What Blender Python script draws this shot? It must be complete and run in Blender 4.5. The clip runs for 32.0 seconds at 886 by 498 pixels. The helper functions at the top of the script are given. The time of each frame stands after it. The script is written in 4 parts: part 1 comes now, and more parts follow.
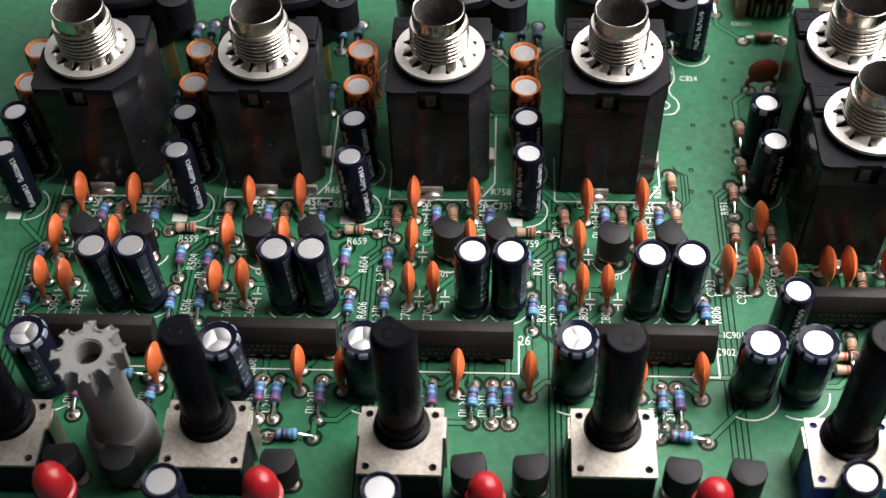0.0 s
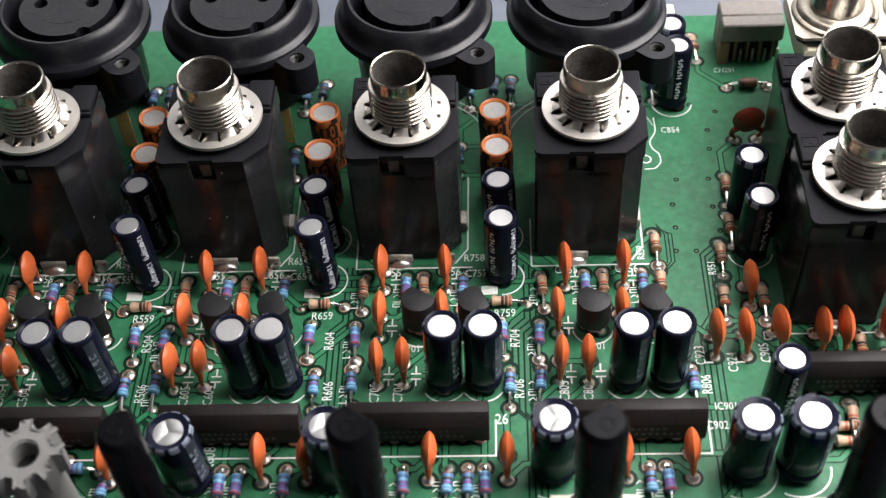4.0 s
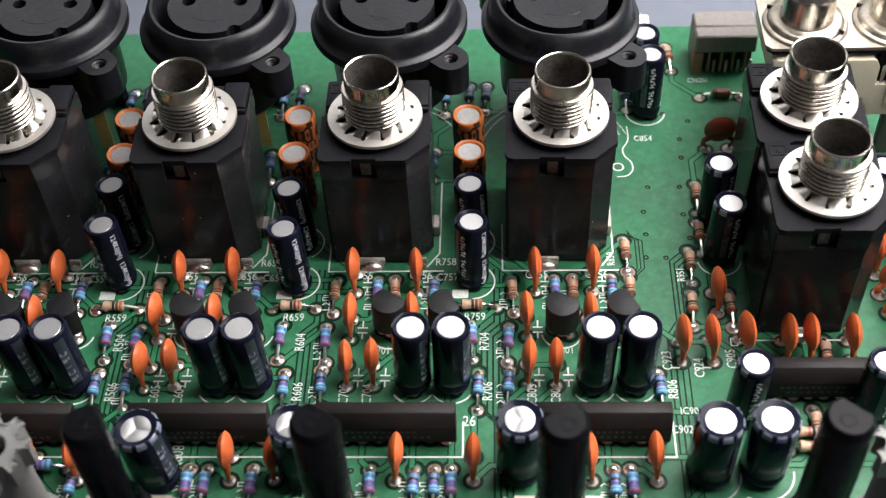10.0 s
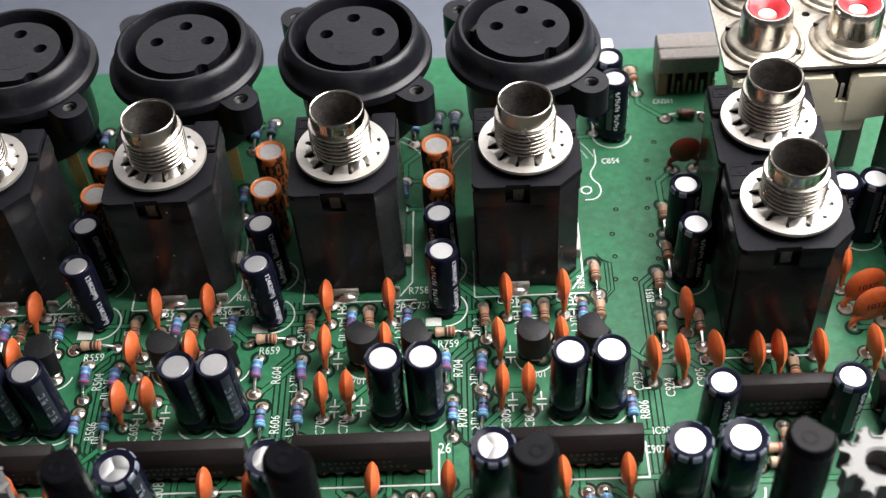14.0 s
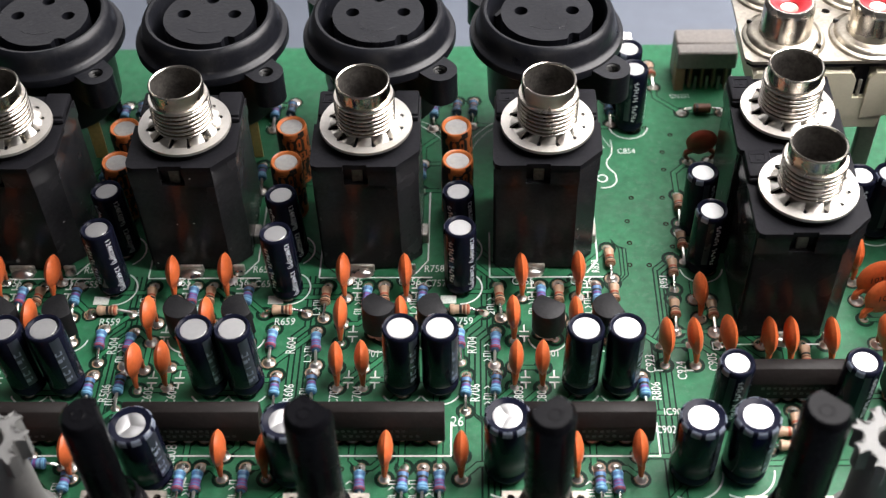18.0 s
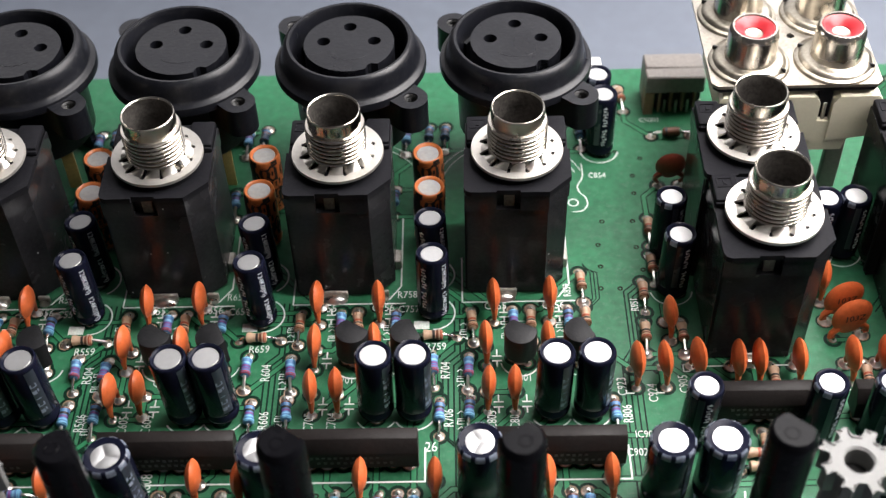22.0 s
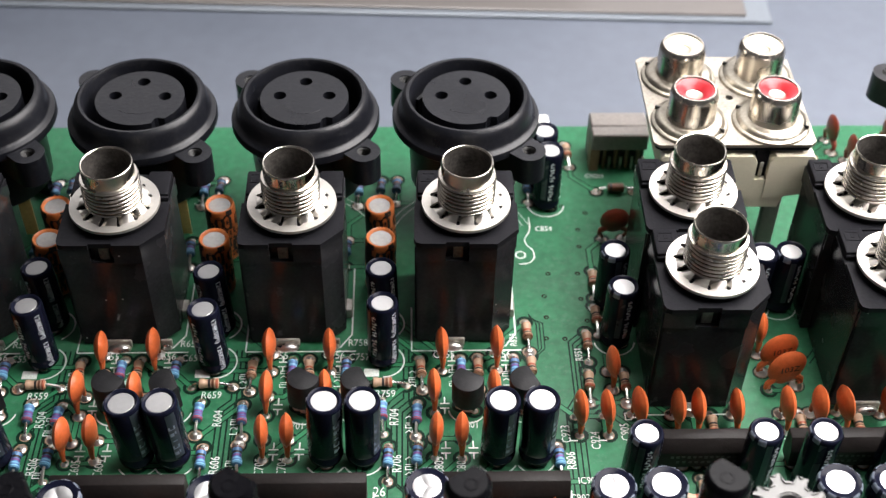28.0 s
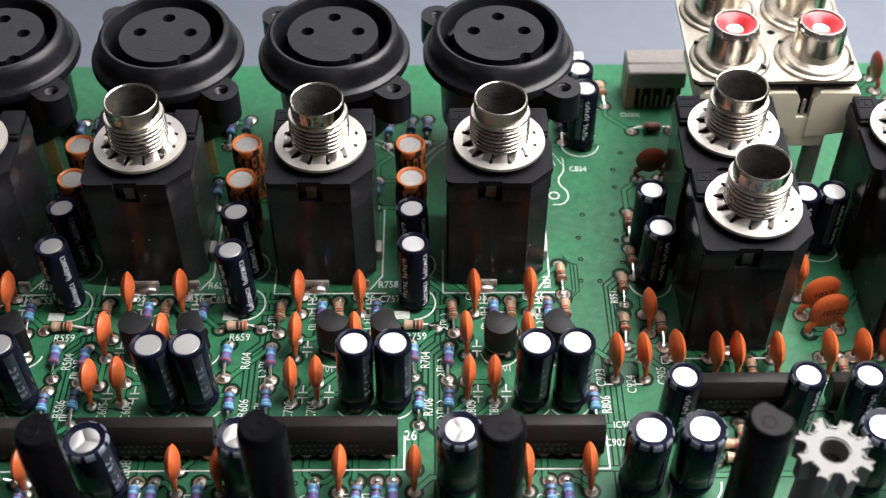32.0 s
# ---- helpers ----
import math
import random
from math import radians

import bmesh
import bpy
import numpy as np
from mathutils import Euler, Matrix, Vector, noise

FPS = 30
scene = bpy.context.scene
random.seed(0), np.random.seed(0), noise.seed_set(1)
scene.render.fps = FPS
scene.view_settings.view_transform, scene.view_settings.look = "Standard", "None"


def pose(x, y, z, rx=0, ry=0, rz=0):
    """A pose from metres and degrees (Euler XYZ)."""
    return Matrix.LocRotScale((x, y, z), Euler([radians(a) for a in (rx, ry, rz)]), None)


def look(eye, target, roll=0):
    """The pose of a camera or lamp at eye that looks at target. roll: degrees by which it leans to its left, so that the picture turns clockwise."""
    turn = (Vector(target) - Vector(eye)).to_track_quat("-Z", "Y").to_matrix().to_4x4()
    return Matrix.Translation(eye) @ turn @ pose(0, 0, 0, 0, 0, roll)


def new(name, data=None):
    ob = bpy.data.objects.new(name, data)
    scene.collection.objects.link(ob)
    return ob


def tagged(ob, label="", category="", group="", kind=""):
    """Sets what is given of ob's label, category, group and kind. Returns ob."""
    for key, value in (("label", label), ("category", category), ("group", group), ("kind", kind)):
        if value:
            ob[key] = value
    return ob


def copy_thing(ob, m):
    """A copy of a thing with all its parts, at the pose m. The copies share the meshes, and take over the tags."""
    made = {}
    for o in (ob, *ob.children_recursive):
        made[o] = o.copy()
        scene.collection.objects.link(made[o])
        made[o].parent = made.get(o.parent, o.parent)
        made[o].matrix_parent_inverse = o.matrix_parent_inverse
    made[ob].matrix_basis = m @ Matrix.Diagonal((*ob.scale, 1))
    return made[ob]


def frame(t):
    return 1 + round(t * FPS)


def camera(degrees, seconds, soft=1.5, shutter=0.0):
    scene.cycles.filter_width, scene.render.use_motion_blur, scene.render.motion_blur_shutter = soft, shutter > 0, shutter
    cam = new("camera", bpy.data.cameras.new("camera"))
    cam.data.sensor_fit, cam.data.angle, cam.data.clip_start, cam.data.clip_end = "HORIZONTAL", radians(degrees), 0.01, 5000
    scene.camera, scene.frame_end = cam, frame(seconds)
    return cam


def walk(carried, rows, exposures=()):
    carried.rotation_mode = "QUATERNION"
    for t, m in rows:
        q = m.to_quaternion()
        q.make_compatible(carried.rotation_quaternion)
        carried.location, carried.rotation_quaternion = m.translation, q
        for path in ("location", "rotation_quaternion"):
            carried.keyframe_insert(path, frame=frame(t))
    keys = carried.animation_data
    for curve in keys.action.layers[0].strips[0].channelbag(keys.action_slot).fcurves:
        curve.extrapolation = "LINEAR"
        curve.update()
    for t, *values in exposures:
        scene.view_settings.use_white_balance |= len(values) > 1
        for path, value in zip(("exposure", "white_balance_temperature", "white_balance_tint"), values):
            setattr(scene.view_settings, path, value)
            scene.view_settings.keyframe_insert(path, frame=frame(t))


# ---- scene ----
cam = camera(38.42, 32.0, soft=1.3)
PATH = [
    (0, (0.02516, -0.13670, 0.16837), (0.01571, -0.01209, 0.01222), -2.51),
    (0.5, (0.02596, -0.13662, 0.16880), (0.01666, -0.01243, 0.01230), -2.04),
    (1, (0.02610, -0.12503, 0.15483), (0.01500, -0.00192, -0.00240), -2.87),
    (1.5, (0.02336, -0.12520, 0.15294), (0.01296, -0.00321, -0.00521), -0.97),
    (2, (0.02795, -0.12455, 0.15701), (0.01689, 0.00014, 0.00103), -3.20),
    (2.5, (0.03003, -0.12126, 0.15589), (0.02022, 0.00361, -0.00003), -4.05),
    (3, (0.03108, -0.12221, 0.15898), (0.02131, 0.00470, 0.00472), -4.48),
    (3.5, (0.03005, -0.12463, 0.16060), (0.01962, 0.00404, 0.00784), -4.42),
    (5.5, (0.03423, -0.12408, 0.16208), (0.02457, 0.00614, 0.01059), -5.63),
    (6, (0.03567, -0.12192, 0.16048), (0.02612, 0.00755, 0.00834), -5.49),
    (6.5, (0.03728, -0.12032, 0.15876), (0.02778, 0.00724, 0.00502), -5.25),
    (7, (0.03700, -0.12147, 0.15913), (0.02767, 0.00569, 0.00504), -4.85),
    (7.5, (0.03717, -0.12193, 0.15978), (0.02794, 0.00561, 0.00600), -5.11),
    (8, (0.03696, -0.12189, 0.15986), (0.02788, 0.00573, 0.00613), -4.89),
    (8.5, (0.03713, -0.12271, 0.16175), (0.02801, 0.00505, 0.00815), -4.81),
    (9, (0.03158, -0.12870, 0.16160), (0.02323, 0.00126, 0.00981), -2.64),
    (9.5, (0.03115, -0.12931, 0.16126), (0.02293, 0.00201, 0.01063), -2.67),
    (10, (0.03355, -0.12692, 0.16127), (0.02465, 0.00429, 0.01059), -3.34),
    (10.5, (0.03449, -0.12619, 0.16143), (0.02621, 0.00524, 0.01091), -3.49),
    (11, (0.03775, -0.12342, 0.16002), (0.02941, 0.00815, 0.00962), -4.87),
    (11.5, (0.03707, -0.12533, 0.16164), (0.02941, 0.00608, 0.01107), -4.62),
    (12, (0.03746, -0.12599, 0.16261), (0.02998, 0.00559, 0.01218), -4.57),
    (12.5, (0.03744, -0.12598, 0.16220), (0.03047, 0.00604, 0.01212), -4.43),
    (13, (0.03640, -0.12640, 0.16325), (0.02997, 0.00567, 0.01319), -4.33),
    (13.5, (0.03703, -0.12661, 0.16425), (0.02935, 0.00574, 0.01450), -4.73),
    (14, (0.03720, -0.12700, 0.16479), (0.02954, 0.00593, 0.01555), -4.87),
    (14.5, (0.03673, -0.12791, 0.16551), (0.02913, 0.00562, 0.01681), -4.70),
    (16.5, (0.03629, -0.13073, 0.16337), (0.02684, 0.00410, 0.01595), -4.03),
    (17, (0.03648, -0.13063, 0.16253), (0.02915, 0.00463, 0.01538), -3.48),
    (17.5, (0.03254, -0.13342, 0.16086), (0.02624, 0.00235, 0.01413), -2.38),
    (18, (0.03252, -0.13395, 0.16121), (0.02658, 0.00182, 0.01448), -2.11),
    (18.5, (0.03212, -0.13442, 0.16172), (0.02669, 0.00151, 0.01511), -1.87),
    (19, (0.03142, -0.13520, 0.16186), (0.02610, 0.00115, 0.01564), -1.59),
    (19.5, (0.03137, -0.13527, 0.16201), (0.02646, 0.00151, 0.01617), -1.49),
    (20, (0.03086, -0.13520, 0.16076), (0.02634, 0.00202, 0.01533), -1.14),
    (20.5, (0.03254, -0.13458, 0.16206), (0.02820, 0.00270, 0.01668), -1.75),
    (21, (0.03371, -0.13399, 0.16262), (0.02970, 0.00342, 0.01736), -1.98),
    (21.5, (0.03376, -0.13418, 0.16295), (0.03019, 0.00348, 0.01791), -1.87),
    (22, (0.03416, -0.13410, 0.16358), (0.03110, 0.00364, 0.01860), -1.91),
    (22.5, (0.03436, -0.13445, 0.16346), (0.03139, 0.00371, 0.01888), -1.83),
    (23, (0.03450, -0.13421, 0.16347), (0.03207, 0.00394, 0.01887), -1.76),
    (23.5, (0.03446, -0.13468, 0.16409), (0.03228, 0.00346, 0.01948), -1.65),
    (24, (0.03458, -0.13484, 0.16451), (0.03271, 0.00347, 0.02006), -1.57),
    (24.5, (0.03459, -0.13509, 0.16492), (0.03270, 0.00347, 0.02071), -1.59),
    (25, (0.03451, -0.13557, 0.16526), (0.03276, 0.00364, 0.02167), -1.30),
    (25.5, (0.03328, -0.13523, 0.16695), (0.03103, 0.00451, 0.02388), -2.35),
    (27.5, (0.03441, -0.13739, 0.16737), (0.03595, 0.00468, 0.02661), 0.13),
    (28, (0.03418, -0.13852, 0.16761), (0.03903, 0.00496, 0.02837), 1.05),
    (28.5, (0.03360, -0.13882, 0.16750), (0.04014, 0.00516, 0.02884), 1.93),
    (29, (0.03406, -0.14174, 0.17030), (0.04127, 0.00361, 0.03310), 1.77),
    (29.5, (0.03449, -0.14035, 0.16987), (0.04116, 0.00371, 0.03130), 1.71),
    (30, (0.03413, -0.13978, 0.16800), (0.03997, 0.00461, 0.02974), 1.40),
    (30.5, (0.03693, -0.13616, 0.16718), (0.04180, 0.00666, 0.02726), 0.53),
    (31, (0.03729, -0.13466, 0.16450), (0.03961, 0.00473, 0.02110), -0.99),
    (31.5, (0.03949, -0.13119, 0.16379), (0.04064, 0.00625, 0.01851), -1.36),
    (32, (0.03355, -0.13593, 0.16310), (0.03400, 0.00184, 0.01812), -0.18),
]
cam.data.dof.use_dof, cam.data.dof.focus_distance, cam.data.dof.aperture_fstop = True, 0.205, 26
walk(cam, [(t, look(eye, target, roll)) for t, eye, target, roll in PATH])

# ---- light: an unseen work lamp over the right of the board; added fills: a weaker one beyond it, a wide one beyond the table, one under the ceiling ----
world = bpy.data.worlds.new("room_air")
world.use_nodes = True
world.node_tree.nodes["Background"].inputs[0].default_value = (0.75, 0.82, 1.0, 1)
world.node_tree.nodes["Background"].inputs[1].default_value = 0.25
scene.world = world


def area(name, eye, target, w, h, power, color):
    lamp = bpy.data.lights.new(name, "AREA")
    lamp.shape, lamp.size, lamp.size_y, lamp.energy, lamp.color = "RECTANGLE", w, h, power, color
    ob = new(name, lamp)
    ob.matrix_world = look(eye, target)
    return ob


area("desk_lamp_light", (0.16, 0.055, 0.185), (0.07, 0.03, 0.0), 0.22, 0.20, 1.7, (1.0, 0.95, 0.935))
# added area lights, unseen; the room has no window or fixtures for them
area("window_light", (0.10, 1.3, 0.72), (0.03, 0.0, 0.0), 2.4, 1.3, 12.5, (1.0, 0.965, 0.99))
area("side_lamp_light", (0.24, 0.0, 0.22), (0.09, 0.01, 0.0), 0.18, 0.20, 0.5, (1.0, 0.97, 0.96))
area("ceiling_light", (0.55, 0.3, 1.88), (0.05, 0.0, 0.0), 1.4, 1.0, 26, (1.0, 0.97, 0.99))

# ---- materials ----


def mat(name, color, rough=0.5, metal=0.0, var=0.15, grain=400.0, bump=0.1, spec=0.5, blot=60.0, coat=0.0, dust=0.0, rvar=0.15, stain=0.0, speck=0.0):
    """Base colour broken up at two scales, uneven gloss, fine relief and settled dust."""
    m = bpy.data.materials.new(name)
    m.use_nodes = True
    nt = m.node_tree
    p = nt.nodes["Principled BSDF"]
    p.inputs["Metallic"].default_value = metal
    p.inputs["Specular IOR Level"].default_value = spec
    p.inputs["Coat Weight"].default_value = coat
    p.inputs["Coat Roughness"].default_value = 0.12
    co = nt.nodes.new("ShaderNodeTexCoord")
    info = nt.nodes.new("ShaderNodeObjectInfo")
    shift = nt.nodes.new("ShaderNodeVectorMath")
    shift.operation = "MULTIPLY_ADD"
    shift.inputs[1].default_value = (0.37, 0.21, 0.53)
    nt.links.new(info.outputs["Random"], shift.inputs[0])
    nt.links.new(co.outputs["Object"], shift.inputs[2])
    a = nt.nodes.new("ShaderNodeTexNoise")
    a.inputs["Scale"].default_value, a.inputs["Detail"].default_value = blot, 4
    b = nt.nodes.new("ShaderNodeTexNoise")
    b.inputs["Scale"].default_value, b.inputs["Detail"].default_value = grain * 4, 3
    for n in (a, b):
        nt.links.new(shift.outputs[0], n.inputs["Vector"])
    mix = nt.nodes.new("ShaderNodeMath")
    mix.operation = "ADD"
    nt.links.new(a.outputs["Fac"], mix.inputs[0])
    nt.links.new(b.outputs["Fac"], mix.inputs[1])
    ramp = nt.nodes.new("ShaderNodeMapRange")
    ramp.inputs["From Min"].default_value, ramp.inputs["From Max"].default_value = 0.6, 1.4
    ramp.inputs["To Min"].default_value, ramp.inputs["To Max"].default_value = 1 - var, 1 + var
    nt.links.new(mix.outputs[0], ramp.inputs["Value"])
    tint = nt.nodes.new("ShaderNodeVectorMath")
    tint.operation = "SCALE"
    tint.inputs[0].default_value = color
    nt.links.new(ramp.outputs[0], tint.inputs["Scale"])
    out = tint.outputs[0]
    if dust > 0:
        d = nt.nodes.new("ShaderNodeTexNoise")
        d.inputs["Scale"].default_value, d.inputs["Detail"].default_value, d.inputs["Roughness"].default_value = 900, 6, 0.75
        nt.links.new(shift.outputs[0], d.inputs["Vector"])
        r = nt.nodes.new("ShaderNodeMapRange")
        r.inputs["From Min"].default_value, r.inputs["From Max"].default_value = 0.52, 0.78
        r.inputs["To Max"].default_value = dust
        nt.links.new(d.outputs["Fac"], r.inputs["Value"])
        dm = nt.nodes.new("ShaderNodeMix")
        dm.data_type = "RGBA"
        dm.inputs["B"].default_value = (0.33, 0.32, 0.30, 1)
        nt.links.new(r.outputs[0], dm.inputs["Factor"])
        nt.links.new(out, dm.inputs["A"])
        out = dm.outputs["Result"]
    if stain > 0:
        d = nt.nodes.new("ShaderNodeTexNoise")
        d.inputs["Scale"].default_value, d.inputs["Detail"].default_value, d.inputs["Roughness"].default_value = 55, 7, 0.7
        nt.links.new(shift.outputs[0], d.inputs["Vector"])
        r = nt.nodes.new("ShaderNodeMapRange")
        r.inputs["From Min"].default_value, r.inputs["From Max"].default_value = 0.50, 0.72
        r.inputs["To Max"].default_value = stain
        nt.links.new(d.outputs["Fac"], r.inputs["Value"])
        dm = nt.nodes.new("ShaderNodeMix")
        dm.data_type = "RGBA"
        dm.inputs["B"].default_value = (0.09, 0.125, 0.10, 1)
        nt.links.new(r.outputs[0], dm.inputs["Factor"])
        nt.links.new(out, dm.inputs["A"])
        out = dm.outputs["Result"]
    if speck > 0:
        v = nt.nodes.new("ShaderNodeTexVoronoi")
        v.inputs["Scale"].default_value = 420
        nt.links.new(shift.outputs[0], v.inputs["Vector"])
        r = nt.nodes.new("ShaderNodeMapRange")
        r.inputs["From Min"].default_value, r.inputs["From Max"].default_value = 0.07, 0.04
        nt.links.new(v.outputs["Distance"], r.inputs["Value"])
        few = nt.nodes.new("ShaderNodeMath")
        few.operation = "GREATER_THAN"
        few.inputs[1].default_value = 1 - speck
        nt.links.new(v.outputs["Color"], few.inputs[0])
        both = nt.nodes.new("ShaderNodeMath")
        both.operation = "MULTIPLY"
        nt.links.new(r.outputs[0], both.inputs[0])
        nt.links.new(few.outputs[0], both.inputs[1])
        dm = nt.nodes.new("ShaderNodeMix")
        dm.data_type = "RGBA"
        dm.inputs["B"].default_value = (0.55, 0.55, 0.53, 1)
        nt.links.new(both.outputs[0], dm.inputs["Factor"])
        nt.links.new(out, dm.inputs["A"])
        out = dm.outputs["Result"]
    nt.links.new(out, p.inputs["Base Color"])
    rr = nt.nodes.new("ShaderNodeMapRange")
    rr.inputs["From Min"].default_value, rr.inputs["From Max"].default_value = 0.3, 0.7
    rr.inputs["To Min"].default_value, rr.inputs["To Max"].default_value = max(0.03, rough - rvar * rough), min(1, rough + rvar)
    nt.links.new(a.outputs["Fac"], rr.inputs["Value"])
    nt.links.new(rr.outputs[0], p.inputs["Roughness"])
    if bump > 0:
        bp = nt.nodes.new("ShaderNodeBump")
        bp.inputs["Strength"].default_value, bp.inputs["Distance"].default_value = bump, 0.0002
        nt.links.new(mix.outputs[0], bp.inputs["Height"])
        nt.links.new(bp.outputs[0], p.inputs["Normal"])
    return m


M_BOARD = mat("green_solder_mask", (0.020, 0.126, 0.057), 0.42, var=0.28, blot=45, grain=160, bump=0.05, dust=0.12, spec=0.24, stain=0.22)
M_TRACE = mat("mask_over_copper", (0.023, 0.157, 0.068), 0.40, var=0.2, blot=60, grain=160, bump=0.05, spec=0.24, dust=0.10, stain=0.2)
M_GAP = mat("etched_gap", (0.002, 0.015, 0.008), 0.4, spec=0.12, var=0.2, bump=0.0)
M_VIA = mat("via_hole", (0.014, 0.009, 0.007), 0.8, var=0.3, spec=0.1)
M_SILK = mat("white_legend_ink", (0.60, 0.64, 0.60), 0.6, var=0.3, grain=900, bump=0.05)
M_SOLDER = mat("solder", (0.62, 0.60, 0.57), 0.28, 1.0, var=0.2, blot=300, bump=0.2)
M_FLUX = mat("flux_ring", (0.26, 0.17, 0.11), 0.4, var=0.35, blot=300)
M_LEAD = mat("tinned_wire", (0.72, 0.70, 0.67), 0.22, 1.0, var=0.1)
M_NICKEL = mat("nickel_plate", (0.62, 0.58, 0.52), 0.16, 1.0, var=0.1, blot=120, bump=0.04, rvar=0.2)
M_WASHER = mat("bright_washer", (0.52, 0.50, 0.465), 0.52, 1.0, var=0.08, blot=150, bump=0.06)
M_TOOTH = mat("worn_tooth_plate", (0.62, 0.59, 0.54), 0.3, 1.0, var=0.15, blot=200, bump=0.06)
M_GROOVE = mat("brown_groove_metal", (0.20, 0.165, 0.125), 0.25, 1.0, var=0.4, blot=300)
M_TIN = mat("tin_plate", (0.40, 0.37, 0.32), 0.42, 1.0, var=0.3, blot=220, dust=0.06, bump=0.05)
M_BLACK = mat("black_moulded_plastic", (0.010, 0.010, 0.012), 0.42, var=0.3, blot=120, bump=0.2, dust=0.01, spec=0.05, speck=0.15)
M_JACK = mat("glossy_black_housing", (0.016, 0.016, 0.018), 0.15, var=0.4, blot=140, bump=0.08, dust=0.03, spec=0.18, speck=0.35)
M_XLR = mat("black_matt_plastic", (0.0055, 0.006, 0.0085), 0.30, var=0.3, blot=110, bump=0.2, dust=0.05, spec=0.32, speck=0.12)
M_HOLE = mat("dark_hollow", (0.006, 0.006, 0.006), 0.6, var=0.1)
M_SLEEVE = mat("black_pvc_sleeve", (0.006, 0.007, 0.0155), 0.13, var=0.2, bump=0.06, spec=0.08, dust=0.01, blot=90)
M_CANTOP = mat("aluminium_can_top", (0.49, 0.49, 0.49), 0.48, 1.0, var=0.05, bump=0.05)
M_CANDULL = mat("dull_aluminium", (0.42, 0.42, 0.41), 0.62, 0.6, var=0.15, blot=200, bump=0.1, dust=0.25)
M_PRINT = mat("white_sleeve_print", (0.78, 0.81, 0.87), 0.3, var=0.12)
M_MARK = mat("grey_sleeve_mark", (0.21, 0.24, 0.30), 0.3, var=0.2)
M_BAND = mat("grey_sleeve_stripe", (0.022, 0.026, 0.036), 0.25, var=0.3)
M_ORANGE = mat("orange_epoxy_dip", (0.50, 0.105, 0.030), 0.36, var=0.2, blot=240, bump=0.14, spec=0.42, dust=0.06)
M_ORSLEEVE = mat("orange_sleeve", (0.52, 0.15, 0.04), 0.28, var=0.2, blot=120, dust=0.08)
M_INK = mat("black_ink", (0.015, 0.012, 0.012), 0.5, var=0.1)
M_RUST = mat("red_brown_dip", (0.20, 0.035, 0.018), 0.35, var=0.2, blot=150)
M_RBLUE = mat("blue_resistor_lacquer", (0.065, 0.165, 0.33), 0.38, var=0.15, blot=200)
M_RTAN = mat("tan_resistor_lacquer", (0.40, 0.265, 0.175), 0.4, var=0.15, blot=200)
M_CHIP = mat("grey_black_epoxy", (0.011, 0.009, 0.0085), 0.5, var=0.25, blot=200, bump=0.2, dust=0.012, spec=0.14)
M_TRANS = mat("charcoal_epoxy", (0.009, 0.009, 0.010), 0.45, var=0.25, blot=200, bump=0.2, dust=0.025, spec=0.2)
M_SHAFT = mat("black_nylon_shaft", (0.0035, 0.0035, 0.0045), 0.2, var=0.3, bump=0.25, blot=180, dust=0.003, spec=0.06)
M_GREYPL = mat("pale_grey_plastic", (0.155, 0.155, 0.15), 0.5, var=0.1, dust=0.15)
M_CREAM = mat("cream_plastic", (0.62, 0.585, 0.45), 0.4, var=0.06)
M_RED = mat("red_plastic", (0.36, 0.018, 0.025), 0.3, var=0.1)
M_WHITEPL = mat("white_plastic", (0.78, 0.78, 0.74), 0.45, var=0.06)
M_BRASS = mat("brass_strip", (0.52, 0.42, 0.15), 0.45, 0.1, var=0.25)
M_PLATE = mat("dull_cover_plate", (0.34, 0.31, 0.27), 0.5, 0.8, var=0.35, blot=200, dust=0.15)
M_RIM = mat("pale_blue_rim_patch", (0.13, 0.15, 0.19), 0.25, var=0.4, blot=250)
M_FLANGE = mat("stained_shell_plate", (0.36, 0.33, 0.275), 0.34, 1.0, var=0.28, blot=420, dust=0.10, bump=0.1)
M_HEADER = mat("grey_brown_connector", (0.16, 0.145, 0.132), 0.5, var=0.25, dust=0.15)
M_LED = mat("deep_red_lens", (0.30, 0.008, 0.012), 0.25, var=0.1)
M_PIN = mat("bronze_pin", (0.20, 0.115, 0.065), 0.5, 0.2, var=0.3)
M_BLUEPL = mat("blue_plastic", (0.02, 0.04, 0.30), 0.4, var=0.1)
M_TABLE = mat("blue_grey_table_laminate", (0.100, 0.115, 0.145), 0.5, var=0.10, blot=18, grain=60, bump=0.05)
M_PALE = mat("pale_plastic_sheet", (0.125, 0.115, 0.110), 0.4, var=0.1, blot=20)
M_DARKCASE = mat("dark_case", (0.030, 0.026, 0.024), 0.5, var=0.15, blot=20)
M_CASE = mat("silver_grey_panel", (0.15, 0.17, 0.195), 0.45, var=0.1, blot=20)
M_WALL = mat("wall_paint", (0.32, 0.32, 0.32), 0.8, var=0.06, blot=2, grain=10)
M_FLOOR = mat("grey_floor", (0.25, 0.24, 0.23), 0.6, var=0.1, blot=3, grain=10)
BANDS = {k: mat("band_" + k, c, 0.4, var=0.1, blot=200) for k, c in dict(
    red=(0.24, 0.035, 0.06), violet=(0.13, 0.05, 0.20), sky=(0.15, 0.36, 0.54), brown=(0.13, 0.045, 0.02), black=(0.012, 0.010, 0.010), rust=(0.30, 0.06, 0.025), gold=(0.33, 0.20, 0.05)).items()}

# ---- mesh tools: all lengths below in centimetres ----
CM = 0.01


def at(x, y, z=0.0, rx=0.0, ry=0.0, rz=0.0):
    return pose(x * CM, y * CM, z * CM, rx, ry, rz)


